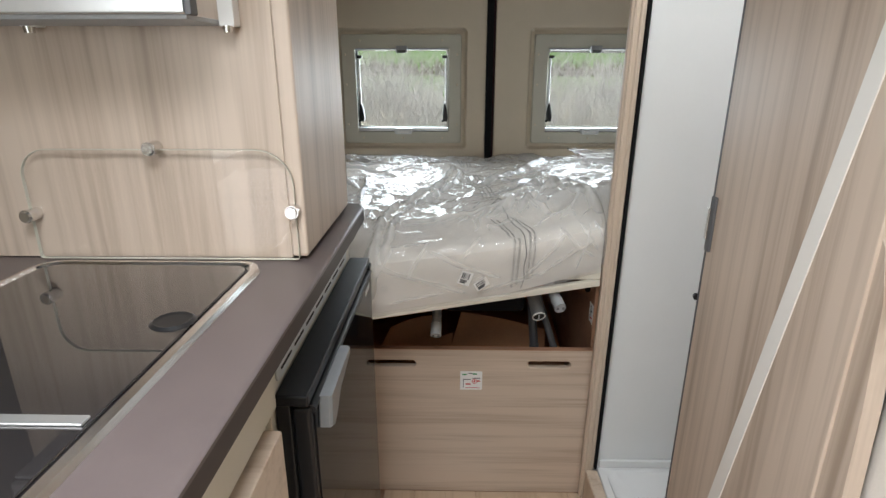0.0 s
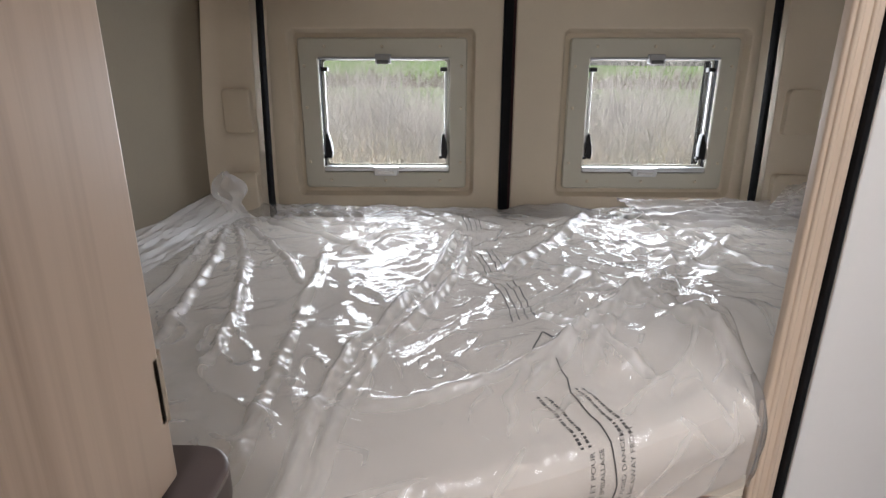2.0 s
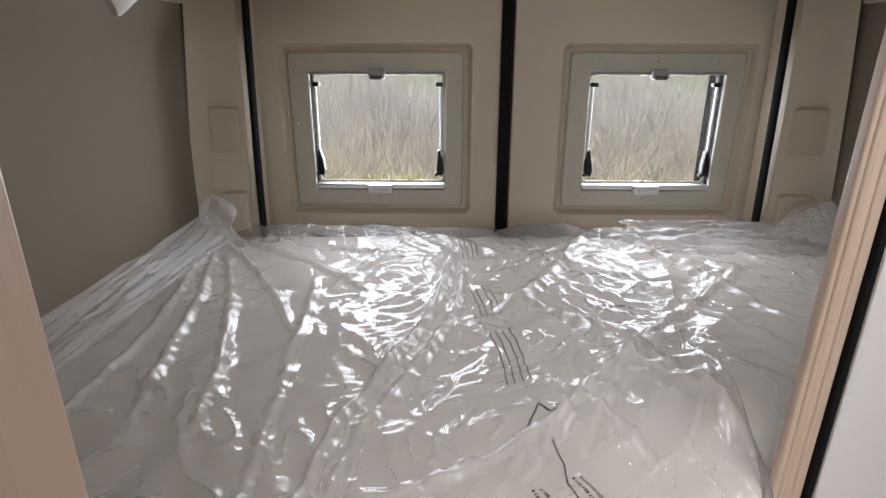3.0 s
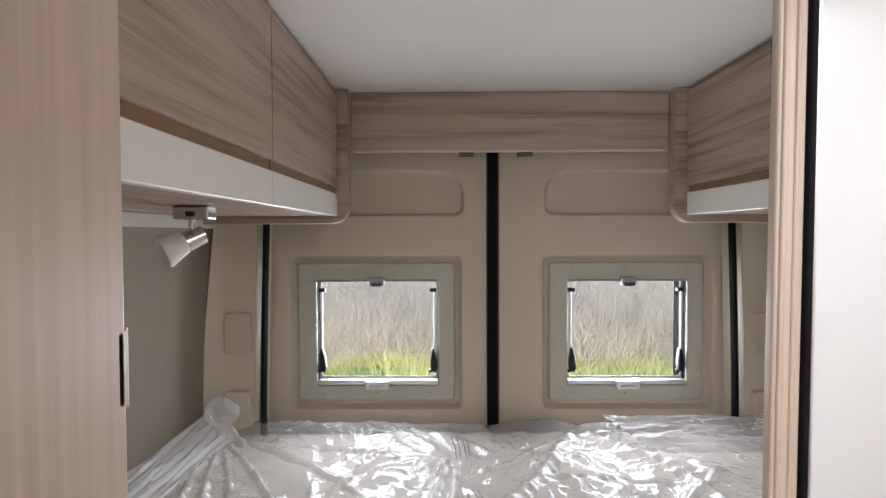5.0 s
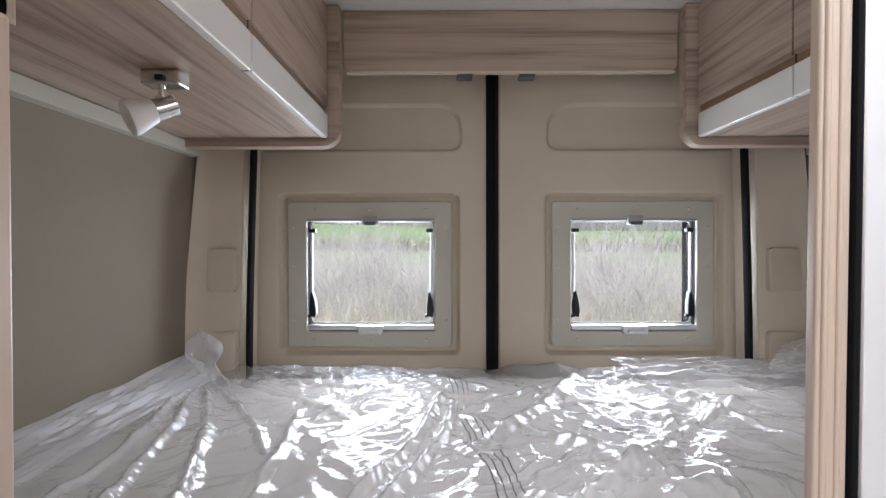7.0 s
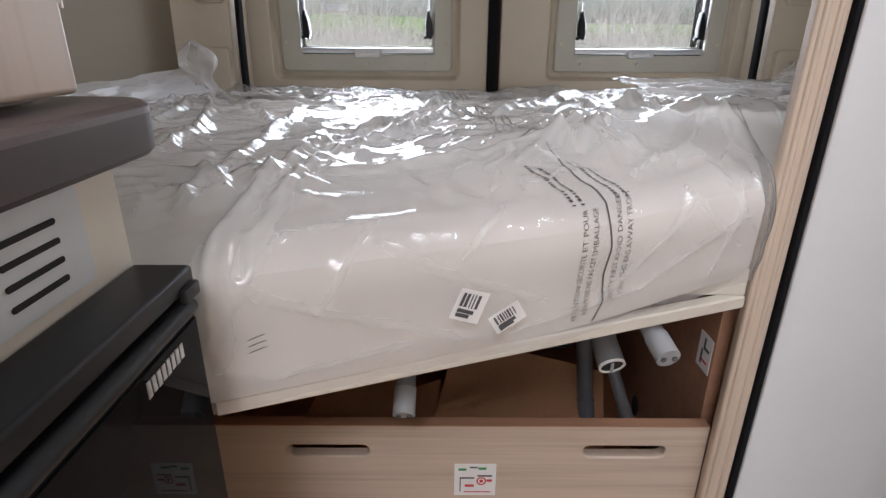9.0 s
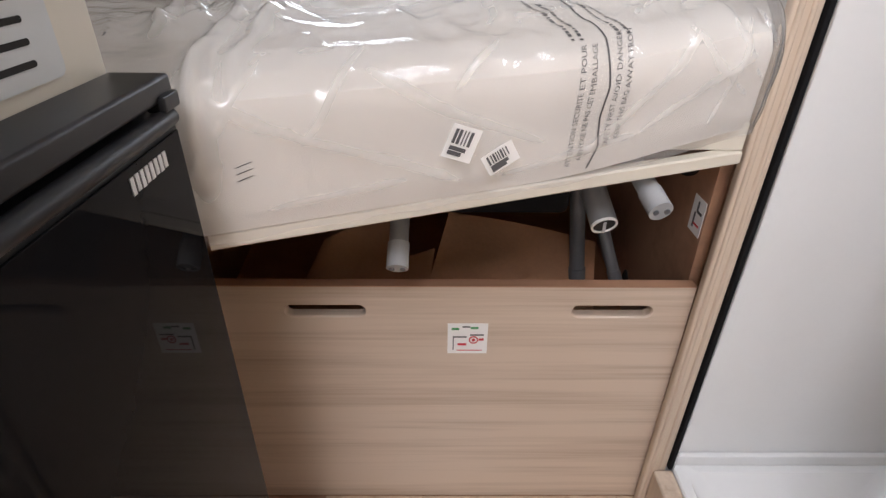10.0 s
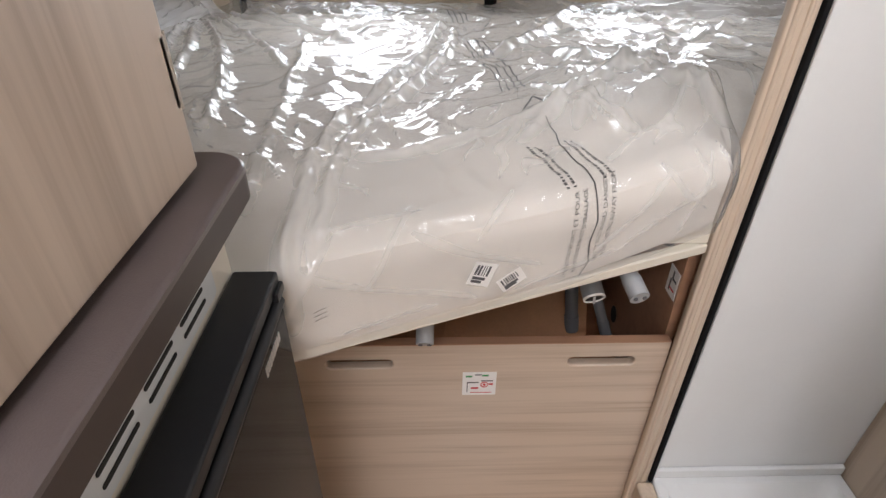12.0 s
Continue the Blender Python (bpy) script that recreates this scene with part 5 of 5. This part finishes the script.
# stickers on the bag
def bag_label(x, s, w, h, turn, bars, label):
    root = thing("bag_label", label, "label", tuple(bed_point(x, s, 0.006)), group="labels on the mattress bag")
    ca, sa = math.cos(radians(turn)), math.sin(radians(turn))

    def at(u, v, off):
        return on_bag(x + u * ca - v * sa, s + u * sa + v * ca, off)
    def patch(u0, u1, v0, v1, off, name, mat):
        bm = bmesh.new()
        n = 8
        g = [[bm.verts.new(at(u0 + (u1 - u0) * i / n, v0 + (v1 - v0) * k / n, off)) for k in range(n + 1)] for i in range(n + 1)]
        for i in range(n):
            for k in range(n):
                bm.faces.new((g[i][k], g[i + 1][k], g[i + 1][k + 1], g[i][k + 1]))
        part(name, bm, mat, root)
    patch(-w / 2, w / 2, -h / 2, h / 2, 0.0015, "paper", PAPER)
    random.seed(int(abs(x) * 1000))
    u = -w * 0.36
    while bars and u < w * 0.30:
        bw = random.choice((0.0012, 0.002, 0.003))
        patch(u, u + bw, -h * 0.05, h * 0.38, 0.0024, "bar", INK)
        u += bw + random.choice((0.0012, 0.002))
    if bars:
        for k, v in enumerate((-0.18, -0.32)):
            patch(-w * 0.36, w * (0.2 - 0.1 * k), h * v - 0.002, h * v + 0.002, 0.0024, "text_bar", INK)
    return root


bag_label(-0.122, 0.064, 0.030, 0.034, -22, True, "white bar code label stuck on the polythene")
bag_label(-0.083, 0.044, 0.034, 0.024, 28, True, "white bar code label stuck askew on the polythene")
for k in range(3):
    print_bar([(-0.311, 0.056 + 0.006 * k), (-0.298, 0.060 + 0.006 * k)], 0.003)

# paper on the floor
solo("paper_sheet", board(in_xy, [(-0.105, 2.342), (0.02, 2.285), (-0.06, 2.10), (-0.185, 2.157)], 0.0045, 0.0052, 0.0002), PAPER, "white sheet of paper lying on the floor", "paper")


# ---- outside, seen through the rear windows ----
def land(x, y):
    h = -0.55 + 0.10 * noise.noise(Vector((x * 0.25, y * 0.25, 0)))
    h += 0.28 * math.exp(-((x + 1.1) / 0.8) ** 2 - ((y - 8.8) / 0.9) ** 2)
    if y > 12:
        t = min(1, (y - 12) / 30)
        h += -0.6 * smooth01(t * 2)
    if y > 30:
        h += (y - 30) * 0.035 + 3.2 * smooth01((y - 30) / 120) * (0.6 - 0.5 * math.tanh(x / 45))
    return h


GRASS = material("grass", (0.17, 0.30, 0.07), 0.9, vary=0.35, scale=0.8, bump=0.4, bump_scale=30)
STRAW = material("dry_reed", (0.62, 0.55, 0.46), 0.85, vary=0.3, scale=2.0)
TWIG = material("bare_twig", (0.47, 0.46, 0.46), 0.85, vary=0.3, scale=2.0)
BLADE = material("grass_blade", (0.42, 0.44, 0.17), 0.8, vary=0.35, scale=1.5)
HEDGE = material("far_hedge", (0.10, 0.09, 0.06), 0.9, vary=0.4, scale=0.5)
bm = bmesh.new()
xs = [-2500, -900, -400, -200, -120, -80] + [-60 + 4 * i for i in range(14)] + [-6 + 0.5 * i for i in range(25)] + [8 + 4 * i for i in range(14)] + [80, 120, 200, 400, 900, 2500]
ys = [-2500, -600, -100, -30, -10, 0, 3, 4, 5] + [6 + i for i in range(10)] + [18, 21, 25, 30, 36, 44, 55, 70, 90, 115, 150, 200, 400, 1000, 2500]
g = [[bm.verts.new((x, y, land(max(-200, min(200, x)), min(y, 200)))) for y in ys] for x in xs]
for i in range(len(xs) - 1):
    for k in range(len(ys) - 1):
        bm.faces.new((g[i][k], g[i + 1][k], g[i + 1][k + 1], g[i][k + 1]))
solo("ground", bm, GRASS, "green grass field rising to a low hill", "ground", "structure")


def tuft(name, count, xr, yr, hr, wid, lean, mat, label, category, seed, branch=0):
    rnd = random.Random(seed)
    vs, fs = [], []
    for _ in range(count):
        x, y = rnd.uniform(*xr), rnd.uniform(*yr)
        z, h = land(x, y), rnd.uniform(*hr)
        h *= 0.75 + 0.5 * noise.noise(Vector((x * 0.9, y * 0.6, seed)))
        dx, dy = rnd.gauss(0, lean) * h, rnd.gauss(0, lean) * h
        stems = [((x, y, z), (x + dx, y + dy, z + h), wid)]
        for _b in range(branch):
            t = rnd.uniform(0.25, 0.8)
            p = (x + dx * t, y + dy * t, z + h * t)
            stems.append((p, (p[0] + rnd.gauss(0, 0.25) * h, p[1] + rnd.gauss(0, 0.2) * h, p[2] + rnd.uniform(0.1, 0.45) * h), wid * 0.6))
        for a, b, w in stems:
            m = tuple((p + q_) / 2 + rnd.gauss(0, 0.03) * h for p, q_ in zip(a, b))
            ang = rnd.uniform(-0.6, 0.6)
            ux, uy = math.cos(ang) * w, math.sin(ang) * w
            k = len(vs)
            vs += [(a[0] - ux, a[1] - uy, a[2]), (a[0] + ux, a[1] + uy, a[2]), (m[0] - ux * 0.7, m[1] - uy * 0.7, m[2]), (m[0] + ux * 0.7, m[1] + uy * 0.7, m[2]), b]
            fs += [(k, k + 1, k + 3, k + 2), (k + 2, k + 3, k + 4)]
    me = bpy.data.meshes.new(name)
    me.from_pydata(vs, [], fs)
    me.materials.append(mat)
    return tagged(new(name, me), label, category, "", "stuff")


tuft("reeds", 2200, (-4.2, 5.2), (9.4, 11.5), (0.7, 1.7), 0.0042, 0.8, STRAW, "dry straw-coloured reeds behind the van", "reeds", 3, 1)
tuft("bare_bushes", 4600, (-4.5, 5.5), (10.0, 13.0), (1.6, 2.6), 0.0038, 0.34, TWIG, "bare winter brushwood behind the van", "bushes", 4, 5)
tuft("grass_blades", 5000, (-3.2, 4.0), (7.0, 10.2), (0.10, 0.30), 0.006, 0.4, BLADE, "rough yellow-green grass at the foot of the reeds", "grass", 5)
tuft("hedgerow", 2500, (-60, 60), (60, 64), (1.0, 2.2), 0.06, 0.25, HEDGE, "dark hedgerow across the far field", "hedge", 6, 4)

farm = thing("farmhouse", "distant grey-roofed farmhouse on the hill", "house", (-34, 190, land(-34, 190)))
FARM_WALL = material("pale_render", (0.30, 0.30, 0.29), 0.8, vary=0.1, scale=0.6)
FARM_ROOF = material("grey_slate", (0.16, 0.17, 0.19), 0.7, vary=0.15, scale=0.8)
fz = land(-34, 190) - 1.6
part("wall", box(-37.5, -30.5, 187, 193, fz, fz + 2.6), FARM_WALL, farm, smooth=False)
bm = bmesh.new()
rv = [bm.verts.new(p) for p in ((-38, 186.6, fz + 2.6), (-30, 186.6, fz + 2.6), (-30, 193.4, fz + 2.6), (-38, 193.4, fz + 2.6), (-38, 190, fz + 4.8), (-30, 190, fz + 4.8))]
for f in ((0, 1, 5, 4), (2, 3, 4, 5), (0, 4, 3), (1, 2, 5), (0, 3, 2, 1)):
    bm.faces.new([rv[k] for k in f])
part("roof", bm, FARM_ROOF, farm, "grey slate roof", smooth=False)
for wx in (-36, -34, -32):
    part("window", box(wx - 0.4, wx + 0.4, 186.95, 187.02, fz + 1.0, fz + 2.0), DARKHOLE, farm, smooth=False)

# ---- floor planks ----
plank_mesh = {}
rnd = random.Random(8)
PW = 0.094
col = 0
x = -0.36
floor_planks = bpy.data.objects["floor"]
while x < 0.246:
    x1 = min(x + PW, 0.2465)
    y = -0.2 - rnd.uniform(0, 0.4)
    while y < 2.429:
        y1 = min(y + rnd.choice((0.30, 0.38, 0.46)), 2.429)
        if y1 - y > 0.02:
            b_ = box(x + 0.0004, x1 - 0.0004, y + 0.0004, y1 - 0.0004, -0.006, 0.0 + rnd.uniform(-0.0002, 0.0002), 0.0008, 1)
            part("plank", b_, PLANK, floor_planks, smooth=False)
        y = y1
    x += PW
